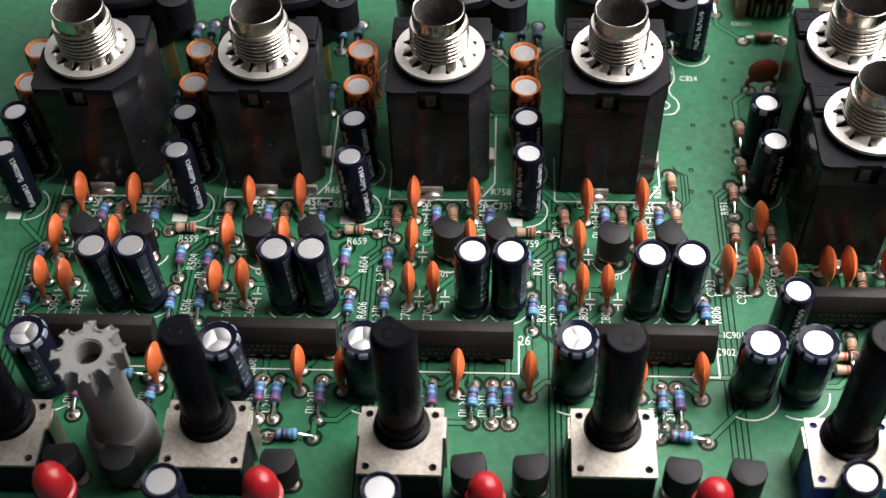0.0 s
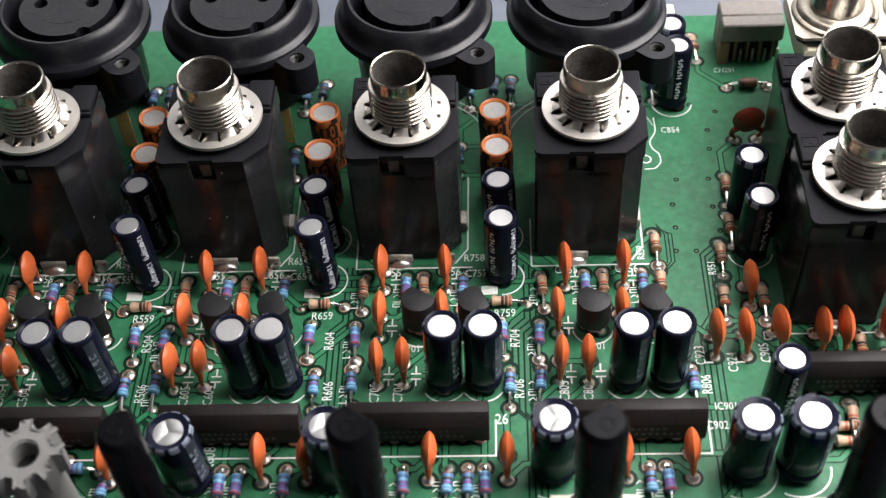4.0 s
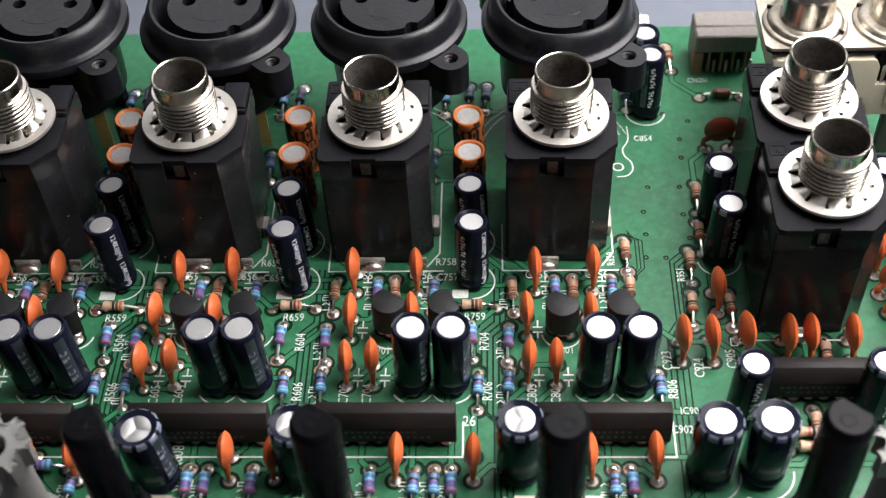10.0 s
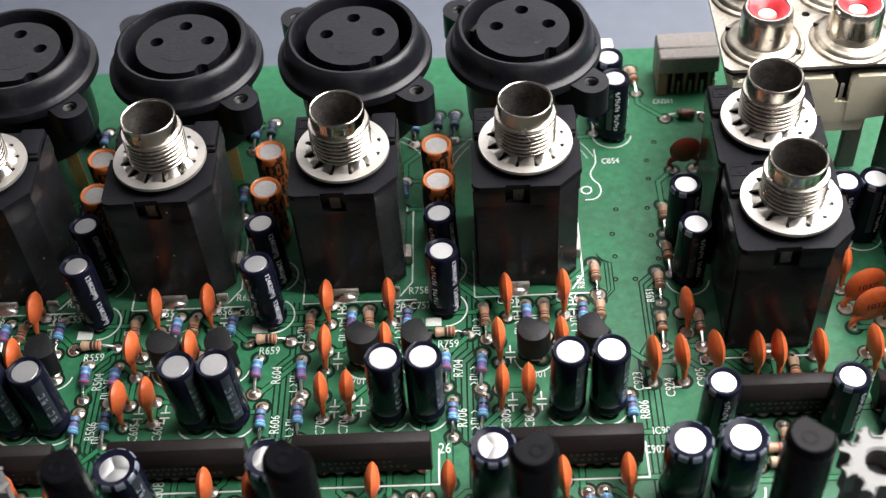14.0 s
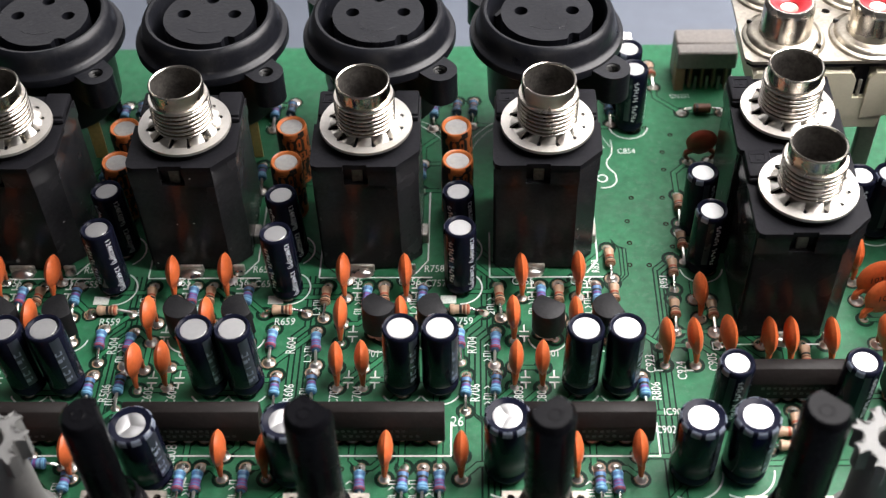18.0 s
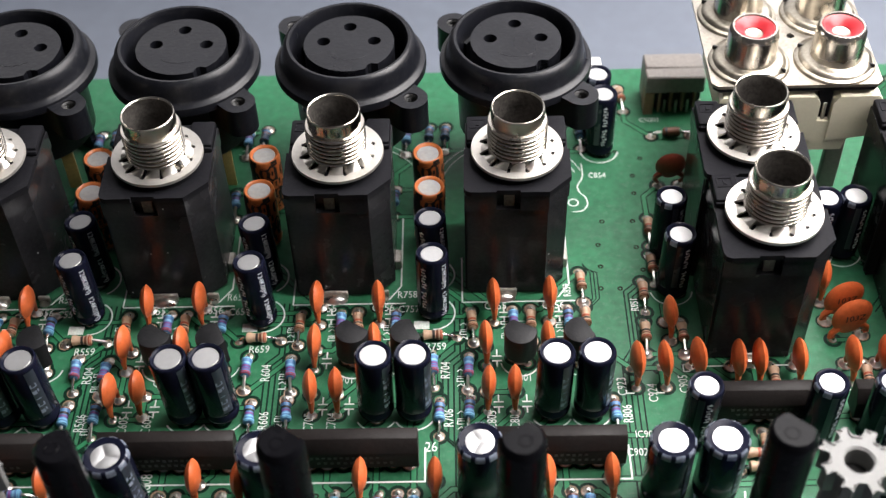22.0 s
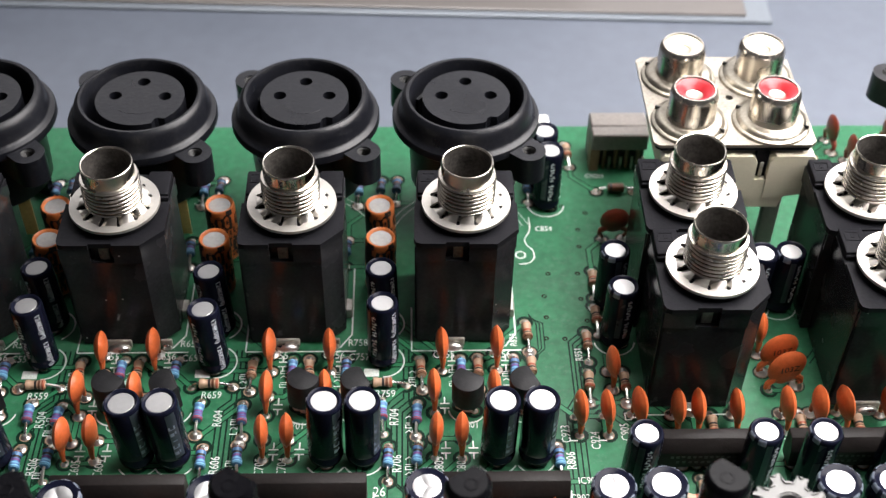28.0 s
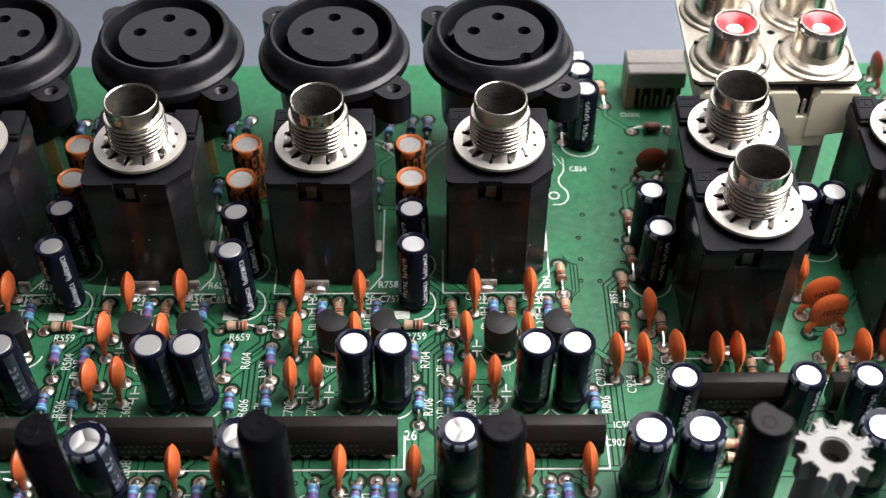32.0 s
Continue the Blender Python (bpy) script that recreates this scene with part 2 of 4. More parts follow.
def link(name, bm, material, parent=None, label="", smooth=40):
    """One mesh object out of a bmesh in centimetres."""
    bmesh.ops.scale(bm, vec=(CM, CM, CM), verts=bm.verts)
    bmesh.ops.recalc_face_normals(bm, faces=bm.faces)
    me = bpy.data.meshes.new(name)
    bm.to_mesh(me)
    bm.free()
    for k in (material if isinstance(material, (list, tuple)) else [material]):
        me.materials.append(k)
    if smooth:
        me.shade_smooth()
        me.set_sharp_from_angle(angle=radians(smooth))
    ob = new(name, me)
    if parent is not None:
        ob.parent = parent
    if label:
        ob["label"] = label
    return ob


part = link


def lathe(profile, seg=24, bm=None, axis="z", m=None, a0=0.0, a1=360.0, index=0):
    """Turn (radius, height) pairs round an axis."""
    bm = bm or bmesh.new()
    full = abs(a1 - a0) >= 359.9
    n = seg if full else seg + 1
    rings = []
    for r, z in profile:
        ring = []
        if r < 1e-6 and full:
            ring = [bm.verts.new((0, 0, z))] * n
        else:
            for i in range(n):
                a = radians(a0 + (a1 - a0) * i / seg)
                ring.append(bm.verts.new((r * math.cos(a), r * math.sin(a), z)))
        rings.append(ring)
    vs = set(v for ring in rings for v in ring)
    for p, q in zip(rings, rings[1:]):
        for i in range(seg):
            j = (i + 1) % n
            f = [p[i], p[j], q[j], q[i]]
            f = [v for k, v in enumerate(f) if v not in f[:k]]
            if len(f) > 2:
                bm.faces.new(f).material_index = index
    turn = {"x": Matrix.Rotation(radians(90), 4, "Y"), "y": Matrix.Rotation(radians(-90), 4, "X"), "z": Matrix()}[axis]
    bmesh.ops.transform(bm, matrix=(m or Matrix()) @ turn, verts=list(vs))
    return bm


def box(x0, x1, y0, y1, z0, z1, bevel=0.02, bm=None, seg=1):
    own = bmesh.new()
    r = bmesh.ops.create_cube(own, size=1)
    bmesh.ops.transform(own, matrix=Matrix.Translation(((x0 + x1) / 2, (y0 + y1) / 2, (z0 + z1) / 2)) @ Matrix.Diagonal((x1 - x0, y1 - y0, z1 - z0, 1)), verts=own.verts)
    if bevel:
        bmesh.ops.bevel(own, geom=own.edges[:], offset=bevel, segments=seg, affect="EDGES", profile=0.5)
    if bm is None:
        return own
    merge(bm, own)
    return bm


def merge(bm, other):
    table = {v: bm.verts.new(v.co) for v in other.verts}
    for f in other.faces:
        g = bm.faces.new([table[v] for v in f.verts])
        g.material_index = f.material_index
    other.free()
    return bm


def tube(points, r, seg=7, bm=None, ends=True):
    """A wire along points."""
    bm = bm or bmesh.new()
    pts = [Vector(p) for p in points]
    rings = []
    side = None
    for i, p in enumerate(pts):
        d = (pts[min(i + 1, len(pts) - 1)] - pts[max(i - 1, 0)]).normalized()
        if side is None:
            side = d.orthogonal().normalized()
        side = (side - d * side.dot(d)).normalized()
        up = d.cross(side)
        rr = r[i] if isinstance(r, (list, tuple)) else r
        rings.append([bm.verts.new(p + rr * (math.cos(2 * math.pi * k / seg) * side + math.sin(2 * math.pi * k / seg) * up)) for k in range(seg)])
    for a, b in zip(rings, rings[1:]):
        for k in range(seg):
            bm.faces.new((a[k], a[(k + 1) % seg], b[(k + 1) % seg], b[k]))
    if ends:
        bm.faces.new(rings[0][::-1])
        bm.faces.new(rings[-1])
    return bm


def plate(outer, holes, z0, z1, bm=None):
    """A flat plate of thickness z1 - z0 with an outline and holes, each a list of (x, y)."""
    bm = bm or bmesh.new()
    for z in (z0, z1):
        edges = []
        for loop in (outer, *holes):
            vs = [bm.verts.new((x, y, z)) for x, y in loop]
            edges += [bm.edges.new((vs[i], vs[(i + 1) % len(vs)])) for i in range(len(vs))]
        bmesh.ops.triangle_fill(bm, use_beauty=True, use_dissolve=False, edges=edges)
    for loop in (outer, *holes):
        lo = [bm.verts.new((x, y, z0)) for x, y in loop]
        hi = [bm.verts.new((x, y, z1)) for x, y in loop]
        for i in range(len(loop)):
            j = (i + 1) % len(loop)
            bm.faces.new((lo[i], lo[j], hi[j], hi[i]))
    bmesh.ops.remove_doubles(bm, verts=bm.verts, dist=1e-5)
    return bm


def loft(loops, bm=None):
    """Loops of equal length, each (outline, z), joined and capped."""
    bm = bm or bmesh.new()
    rings = [[bm.verts.new((x, y, z)) for x, y in loop] for loop, z in loops]
    n = len(rings[0])
    for a, b in zip(rings, rings[1:]):
        for i in range(n):
            bm.faces.new((a[i], a[(i + 1) % n], b[(i + 1) % n], b[i]))
    bm.faces.new(rings[0][::-1])
    bm.faces.new(rings[-1])
    return bm


def ring_of(r, n, cx=0.0, cy=0.0, a0=0.0):
    return [(cx + r * math.cos(a0 + 2 * math.pi * i / n), cy + r * math.sin(a0 + 2 * math.pi * i / n)) for i in range(n)]


def lettering(text, size, bm=None, m=None, wrap=0.0, bold=0.012):
    """Letters as a flat mesh, size in centimetres, centred; wrap: bent round an upright cylinder of that radius."""
    cu = bpy.data.curves.new("letters", "FONT")
    cu.body, cu.size, cu.align_x, cu.align_y, cu.resolution_u = text, size, "CENTER", "CENTER", 2
    cu.offset = bold * size
    ob = bpy.data.objects.new("letters", cu)
    me = ob.to_mesh()
    own = bmesh.new()
    own.from_mesh(me)
    ob.to_mesh_clear()
    bpy.data.objects.remove(ob)
    bpy.data.curves.remove(cu)
    if m is not None:
        bmesh.ops.transform(own, matrix=m, verts=own.verts)
    if wrap:
        for v in own.verts:
            a = v.co.x / wrap
            v.co = (wrap * math.cos(a), wrap * math.sin(a), v.co.y)
    return own if bm is None else merge(bm, own)


def thing(name, label, category, group=""):
    return tagged(new(name), label, category, group)


def put(ob, m):
    ob.matrix_world = m
    return ob


PADS = []


def pads(x, y, *offs, turn=0.0):
    """Note where leads go through the board."""
    c, s = math.cos(radians(turn)), math.sin(radians(turn))
    for dx, dy in offs:
        PADS.append((x + c * dx - s * dy, y + s * dx + c * dy))


def family(make, group):
    """A maker of copies: builds the first one, then copies it."""
    kept = []

    def place(m, label=""):
        if not kept:
            kept.append(make())
            kept[0].matrix_world = m
            ob = kept[0]
        else:
            ob = copy_thing(kept[0], m)
        if group:
            ob["group"] = group
        if label:
            ob["label"] = label
        return ob
    return place


# ---- room and table ----
def structure(name, bm, material, label, category):
    return tagged(link(name, bm, material), label, category, kind="structure")


structure("floor", box(-250, 250, -250, 250, -80, -76, 0), M_FLOOR, "grey room floor far below the table", "floor")
structure("ceiling", box(-250, 250, -250, 250, 192, 196, 0), M_WALL, "pale painted ceiling", "ceiling")
for nm, b in (("wall_north", (-250, 250, 240, 250, -76, 192)), ("wall_south", (-250, 250, -250, -240, -76, 192)), ("wall_west", (-250, -240, -240, 240, -76, 192)), ("wall_east", (240, 250, -240, 240, -76, 192))):
    structure(nm, box(*b, 0), M_WALL, "pale painted room wall", "wall")
TABLE_Z = -0.75
table = thing("table", "blue-grey laminate work table under the circuit board", "table")
part("tabletop", box(-75, 75, -40, 50, TABLE_Z - 2.5, TABLE_Z, 0.3), M_TABLE, table)
for lx in (-70, 70):
    for ly in (-36, 46):
        part("leg", box(lx - 2, lx + 2, ly - 2, ly + 2, -76, TABLE_Z - 2.5, 0.2), M_CASE, table)

# ---- circuit board ----
BX0, BX1, BY0, BY1 = -22.0, 26.0, -6.05, 7.12
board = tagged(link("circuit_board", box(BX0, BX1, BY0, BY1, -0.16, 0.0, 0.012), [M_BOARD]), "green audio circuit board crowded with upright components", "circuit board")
for sx in (-18, -6, 6, 18):
    for sy in (-5.6, 6.0):
        part("standoff", lathe([(0, TABLE_Z), (0.25, TABLE_Z), (0.25, -0.16), (0, -0.16)], 12), M_LEAD, board)
        board.children[-1].location = (sx * CM, sy * CM, 0)

strips, gaps = bmesh.new(), bmesh.new()


def trace(points, w=0.07, bm=None, z=0.004):
    """A flat copper run under the mask, with mitred corners."""
    bm = strips if bm is None else bm
    z = 0.0065 if bm is gaps else z
    pts = [Vector(p) for p in points]
    sides = []
    for i, p in enumerate(pts):
        a = (p - pts[i - 1]).normalized() if i else (pts[1] - p).normalized()
        b = (pts[i + 1] - p).normalized() if i + 1 < len(pts) else a
        t = (a + b).normalized()
        n = Vector((-t.y, t.x)) * (w / 2 / max(0.35, t.dot(a)))
        sides.append([bm.verts.new((q.x, q.y, z)) for q in (p + n, p - n)])
    for a, b in zip(sides, sides[1:]):
        bm.faces.new((a[0], a[1], b[1], b[0]))


silk = []


def silk_line(points, w=0.027):
    silk.append(bmesh.new())
    trace(points, w, silk[-1], 0.0095)


def silk_arc(x, y, r, a0, a1, w=0.027, n=20):
    silk_line([(x + r * math.cos(radians(a0 + (a1 - a0) * i / n)), y + r * math.sin(radians(a0 + (a1 - a0) * i / n))) for i in range(n + 1)], w)


def legend(text, x, y, size=0.2, turn=0.0):
    ob = part("legend", lettering(text, size * 1.10, m=Matrix.Diagonal((0.76, 1, 1, 1)), bold=0.0), M_SILK, board, "white printed legend " + text, smooth=0)
    ob.matrix_local = at(x, y, 0.0105, 0, 0, turn)


# ---- electrolytic capacitors ----
def electrolytic(r, h, kind):
    """An upright can in a shrink sleeve: rolled lip, bead near the foot, bare metal top."""
    name = {"small": "electrolytic_capacitor", "tall": "electrolytic_capacitor", "big": "large_electrolytic_capacitor", "orange": "orange_capacitor"}[kind]
    words = {"small": "black sleeved electrolytic capacitor with bright metal top", "tall": "slim black electrolytic capacitor with white lettering down its side",
             "big": "large black electrolytic capacitor with scored metal top", "orange": "orange sleeved electrolytic capacitor with black print"}[kind]
    cap = thing(name, words, "capacitor")
    z0 = 0.04 if kind == "tall" else 0.08
    q = r * (0.62 if kind == "big" else 0.68 if kind == "tall" else 0.72)
    sleeve = [(0, z0), (r * 0.82, z0), (r * 0.96, z0 + 0.03), (r, z0 + 0.08), (r, z0 + 0.14), (r * 0.93, z0 + 0.18), (r * 0.93, z0 + 0.21), (r, z0 + 0.26),
              (r, h - 0.07), (r * 0.985, h - 0.035), (r * 0.95, h - 0.012), (r * 0.90, h), (r * 0.86, h - 0.002), (q + 0.004, h - 0.035), (q, h - 0.045)]
    col = M_ORSLEEVE if kind == "orange" else M_SLEEVE
    part("sleeve", lathe(sleeve, 32), col, cap)
    rt = q + 0.003
    if kind == "big":
        bm = bmesh.new()
        for k in range(3):
            # each lobe a shallow pillow falling towards the score lines
            a = 90 + 120 * k
            rows = []
            for j in range(6):
                rr = 0.016 + (rt - 0.016) * j / 5
                rows.append([bm.verts.new((rr * math.cos(radians(a + 3 + 114 * i / 10)), rr * math.sin(radians(a + 3 + 114 * i / 10)),
                                           h - 0.036 + 0.06 * (j / 5) * math.sin(math.pi * i / 10) ** 0.7 * (1.25 - j / 5))) for i in range(11)])
            for p, q2 in zip(rows, rows[1:]):
                for i in range(10):
                    bm.faces.new((p[i], p[i + 1], q2[i + 1], q2[i]))
        part("can_top", bm, M_CANTOP, cap, smooth=60)
        part("top_groove", lathe([(rt, h - 0.038), (0, h - 0.038)], 24), M_CANTOP, cap)
    else:
        part("can_top", lathe([(rt, h - 0.045), (rt * 0.95, h - 0.034), (rt * 0.5, h - 0.033), (0, h - 0.033)], 28), M_CANDULL if kind == "orange" else M_CANTOP, cap)
    if kind == "tall":
        part("sleeve_stripe", lathe([(r + 0.002, z0 + 0.3), (r + 0.002, h - 0.08)], 8, a0=196, a1=218), M_BAND, cap)
        bm = bmesh.new()
        for z in (z0 + 0.36, z0 + 0.98):
            lettering("124K0(M)", 0.15, bm, Matrix.Translation((0, z, 0)) @ Matrix.Rotation(radians(-90), 4, "Z") @ Matrix.Diagonal((0.9, 0.85, 1, 1)), 0, 0.0)
        own = bm
        for v in own.verts:
            a = v.co.x / r + radians(-47)
            v.co = ((r + 0.004) * math.cos(a), (r + 0.004) * math.sin(a), v.co.y)
        tagged(part("side_lettering", own, M_PRINT, cap, smooth=0), kind="stuff")
        bm = bmesh.new()
        # unreadable maker's word as two runs of small slanted bars
        for k in range(14):
            if k == 6:
                continue
            z = z0 + 0.30 + 0.066 * k
            lathe([(r + 0.004, z), (r + 0.004, z + 0.018)], 3, bm, a0=229 - 3 * (k % 2), a1=241 + 3 * (k % 3))
            lathe([(r + 0.0045, z), (r + 0.0045, z + 0.05)], 2, bm, a0=228 + 6 * (k % 3), a1=232 + 6 * (k % 3))
        tagged(part("maker_mark", bm, M_PRINT, cap, smooth=0), kind="stuff")
    elif kind in ("small", "big"):
        part("sleeve_stripe", lathe([(r + 0.002, z0 + 0.28), (r + 0.002, h - 0.08)], 8, a0=-62, a1=-28), M_BAND, cap)
        bm = bmesh.new()
        for k in range(5):
            z = z0 + 0.36 + 0.15 * k
            # a column of plain marks: block, bracket, dash
            if k % 3 == 0:
                lathe([(r + 0.005, z), (r + 0.005, z + 0.075)], 3, bm, a0=-60, a1=-47)
                lathe([(r + 0.005, z + 0.03), (r + 0.005, z + 0.09)], 2, bm, a0=-44, a1=-39)
            elif k % 3 == 1:
                lathe([(r + 0.005, z), (r + 0.005, z + 0.018)], 4, bm, a0=-61, a1=-39)
                lathe([(r + 0.0055, z), (r + 0.0055, z + 0.08)], 2, bm, a0=-61, a1=-56)
                lathe([(r + 0.0055, z), (r + 0.0055, z + 0.08)], 2, bm, a0=-44, a1=-39)
            else:
                lathe([(r + 0.005, z + 0.02), (r + 0.005, z + 0.04)], 4, bm, a0=-58, a1=-42)
        tagged(part("stripe_mark", bm, M_MARK, cap, smooth=0), kind="stuff")
    elif kind == "orange":
        bm = bmesh.new()
        # value, an oval emblem and short rows of unreadable marks, bent round the can
        for ang, z, rx, rz in ((-62, 1.06, 0.085, 0.19), (-118, 0.50, 0.085, 0.17), (-15, 0.62, 0.08, 0.15)):
            for i in range(24):
                p, q = 2 * math.pi * i / 24, 2 * math.pi * (i + 1) / 24
                lo = []
                for e, f in ((p, 1.0), (q, 1.0), (q, 0.72), (p, 0.72)):
                    an = radians(ang) + f * rx * math.cos(e) / r
                    lo.append(bm.verts.new(((r + 0.004) * math.cos(an), (r + 0.004) * math.sin(an), z + f * rz * math.sin(e))))
                bm.faces.new(lo)
            lathe([(r + 0.0045, z - 0.05), (r + 0.0045, z + 0.05)], 2, bm, a0=ang - 4, a1=ang + 4)
        for ang, z, size in ((-112, 1.05, 0.40), (-70, 0.55, 0.40), (-28, 1.0, 0.38), (-25, 0.45, 0.36), (-150, 0.95, 0.36)):
            own = lettering("10", size, None, None, 0, 0.03)
            for v in own.verts:
                an = radians(ang) + v.co.x / r
                v.co = ((r + 0.004) * math.cos(an), (r + 0.004) * math.sin(an), z + v.co.y)
            merge(bm, own)
        for z in (0.80, 0.74, 0.30, 0.22):
            for k in range(6):
                lathe([(r + 0.004, z), (r + 0.004, z + 0.05 + 0.03 * (k % 2))], 2, bm, a0=-126 + 17 * k, a1=-117 + 17 * k)
        lathe([(r + 0.004, 0.42), (r + 0.004, h - 0.09)], 5, bm, a0=196, a1=234)
        tagged(part("side_print", bm, M_INK, cap, smooth=0), kind="stuff")
        lip = lathe([(r + 0.003, h - 0.10), (r * 0.99, h - 0.035), (r * 0.945, h - 0.008)], 16, a0=40, a1=170)
        part("sleeve_stripe", lip, M_INK, cap)
        for a in ((-152, -118), (-62, -34)):
            part("shoulder_print", lathe([(r + 0.003, h - 0.12), (r * 0.99, h - 0.035), (r * 0.945, h - 0.008)], 6, a0=a[0], a1=a[1]), M_INK, cap)
    # printed segments round the big rims; two pale patches on tall and small ones
    patches = {"tall": ((118, 148), (164, 192)), "small": ((100, 120), (168, 184)), "big": [(x, x + 24) for x in range(8, 360, 36)], "orange": ()}[kind]
    for a in patches:
        part("rim_print", lathe([(r + 0.002, h - 0.10), (r * 0.992, h - 0.034), (r * 0.955, h - 0.009), (r * 0.90, h + 0.003)], 5, a0=a[0], a1=a[1]), M_RIM, cap, "pale blue patch on the sleeve rim")
    for s in (-1, 1):
        part("lead", tube([(0, s * 0.125, -0.1), (0, s * 0.125, z0 + 0.02)], 0.03), M_LEAD, cap)
    return cap


small_cap = family(lambda: electrolytic(0.285, 1.47, "small"), "small capacitors on the board")
tall_cap = family(lambda: electrolytic(0.268, 1.39, "tall"), "slim capacitors between the jacks")
big_cap = family(lambda: electrolytic(0.335, 1.42, "big"), "large capacitors by the controls")
orange_cap = family(lambda: electrolytic(0.272, 1.32, "orange"), "orange capacitors between the jacks")


def cap_at(maker, x, y, turn=0.0, lean=(0.0, 0.0), label=""):
    ob = maker(at(x, y, 0, lean[0], lean[1], turn), label)
    pads(x, y, (0, -0.125), (0, 0.125), turn=turn)
    return ob


# ---- dipped disc capacitors ----
def disc_cap(r=0.278, t=0.116, mat_=None, text="", spread=0.2, name="disc_capacitor", words="orange dipped ceramic disc capacitor standing on edge", bow=0.0):
    """A lens-shaped dipped disc on two legs, face along x."""
    cap = thing(name, words, "capacitor")
    mat_ = mat_ or M_ORANGE
    zc = 0.515
    prof = []
    for i in range(9):
        q = i / 8
        prof.append((r * q, t * (1 - q ** 2) ** 0.66))
    full = [(a, b) for a, b in prof] + [(a, -b) for a, b in prof[-2::-1]]
    bm = lathe(full, 26, axis="x", m=Matrix.Translation((0, 0, zc)))
    for v in bm.verts:
        d = zc - v.co.z
        if d > r * 0.45:
            v.co.z -= (d - r * 0.45) * 0.25
            v.co.x *= 1 - 0.75 * (d - r * 0.45) / r
    part("body", bm, mat_, cap)
    for s in (-1, 1):
        y = s * spread
        part("coated_leg", tube([(0, y * 0.72, zc - r * 0.66), (0.005, y * (0.92 + bow), zc - r * 0.95), (0, y * (1 + bow), zc - r * 1.2), (0, y, 0.09)], [0.062, 0.052, 0.042, 0.034], 8), mat_, cap)
        part("lead", tube([(0, y, 0.10), (0.01, y, 0.05), (0, y, -0.1)], 0.028), M_LEAD, cap)
    if text:
        for s in (1,):
            m = Matrix.Translation((s * (t + 0.004), 0, zc + 0.02)) @ Matrix.Rotation(radians(90), 4, "Z") @ Matrix.Rotation(radians(90), 4, "X")
            part("printed_code", lettering(text, 0.17, m=m), M_INK, cap, smooth=0)
    return cap


disc = family(disc_cap, "orange disc capacitors")
broad_disc = family(lambda: disc_cap(0.30, 0.112), "orange disc capacitors")
wide_disc = family(lambda: disc_cap(0.35, 0.10, text="103Z", spread=0.25, words="orange ceramic disc capacitor printed 103Z facing forward", bow=0.3), "broad orange disc capacitors")
rust_disc = family(lambda: disc_cap(0.28, 0.09, M_RUST, "", 0.2, "red_disc_capacitor", "red-brown dipped disc capacitor on bowed legs", bow=0.35), "red-brown disc capacitors")


def disc_at(maker, x, y, turn=0.0, lean=(0, 0), spread=0.2):
    maker(at(x, y, 0, lean[0], lean[1], turn))
    pads(x, y, (0, -spread), (0, spread), turn=turn)


# ---- resistors ----
def resistor(body_mat, bands, span=0.7, off=0.05):
    res = thing("resistor", {M_RBLUE.name: "small blue banded resistor lying on the board", M_RTAN.name: "small tan resistor with brown bands lying on the board"}[body_mat.name], "resistor")
    L, zc = 0.172, 0.112

    def rad(x):
        e = abs(x) / L
        return (0.088 if e > 0.55 else 0.074 + 0.014 * max(0, (e - 0.35) / 0.2)) if e < 0.93 else 0.088 - 0.04 * (e - 0.93) / 0.07
    up = Matrix.Translation((0, off, zc))
    part("body", lathe([(0, -L)] + [(rad(-L + 2 * L * i / 16), -L + 2 * L * i / 16) for i in range(17)] + [(0, L)], 16, axis="y", m=up), body_mat, res)
    for k, (c, pos) in enumerate(zip(bands, (-0.145, -0.075, -0.015, 0.045, 0.145))):
        part("band", lathe([(rad(pos + d) + 0.003, pos + d) for d in (-0.021, 0.0, 0.021)], 16, axis="y", m=up), BANDS[c], res)
    for s in (-1, 1):
        part("lead", tube([(0, off + s * (L - 0.01), zc), (0, off + s * (L + 0.05), zc - 0.005), (0, s * (span / 2 - 0.04), zc - 0.045), (0, s * span / 2, 0.03), (0, s * span / 2, -0.1)], 0.026), M_LEAD, res)
    return res


blue_a = family(lambda: resistor(M_RBLUE, ("red", "violet", "violet", "sky", "sky")), "banded resistors")
blue_b = family(lambda: resistor(M_RBLUE, ("sky", "sky", "violet", "black", "brown")), "banded resistors")
tan_r = family(lambda: resistor(M_RTAN, ("brown", "black", "rust")), "banded resistors")
tan_b = family(lambda: resistor(M_RTAN, ("rust", "brown", "black")), "banded resistors")


def res_at(maker, x, y, turn=0.0, span=0.7):
    maker(at(x, y, 0, 0, 0, turn))
    pads(x, y, (0, -span / 2), (0, span / 2), turn=turn)


# ---- transistors ----
def transistor():
    tr = thing("transistor", "black half-round epoxy transistor on three legs", "transistor")
    r, a = 0.265, 52
    outline = [(r * math.cos(radians(90 + a + (360 - 2 * a) * i / 18)), r * math.sin(radians(90 + a + (360 - 2 * a) * i / 18))) for i in range(19)]
    shrink = [(x * 0.92, y * 0.92) for x, y in outline]
    bm = loft([(shrink, 0.27), (outline, 0.29), (outline, 0.77), ([(x * 0.97, y * 0.97) for x, y in outline], 0.79), (shrink, 0.795)])
    part("case", bm, M_TRANS, tr)
    for k in (-1, 0, 1):
        part("lead", tube([(0.127 * k, 0, 0.3), (0.127 * k, -0.02, 0.12), (0.127 * k, 0, -0.1)], 0.027, 6), M_LEAD, tr)
    return tr


trans = family(transistor, "small transistors")


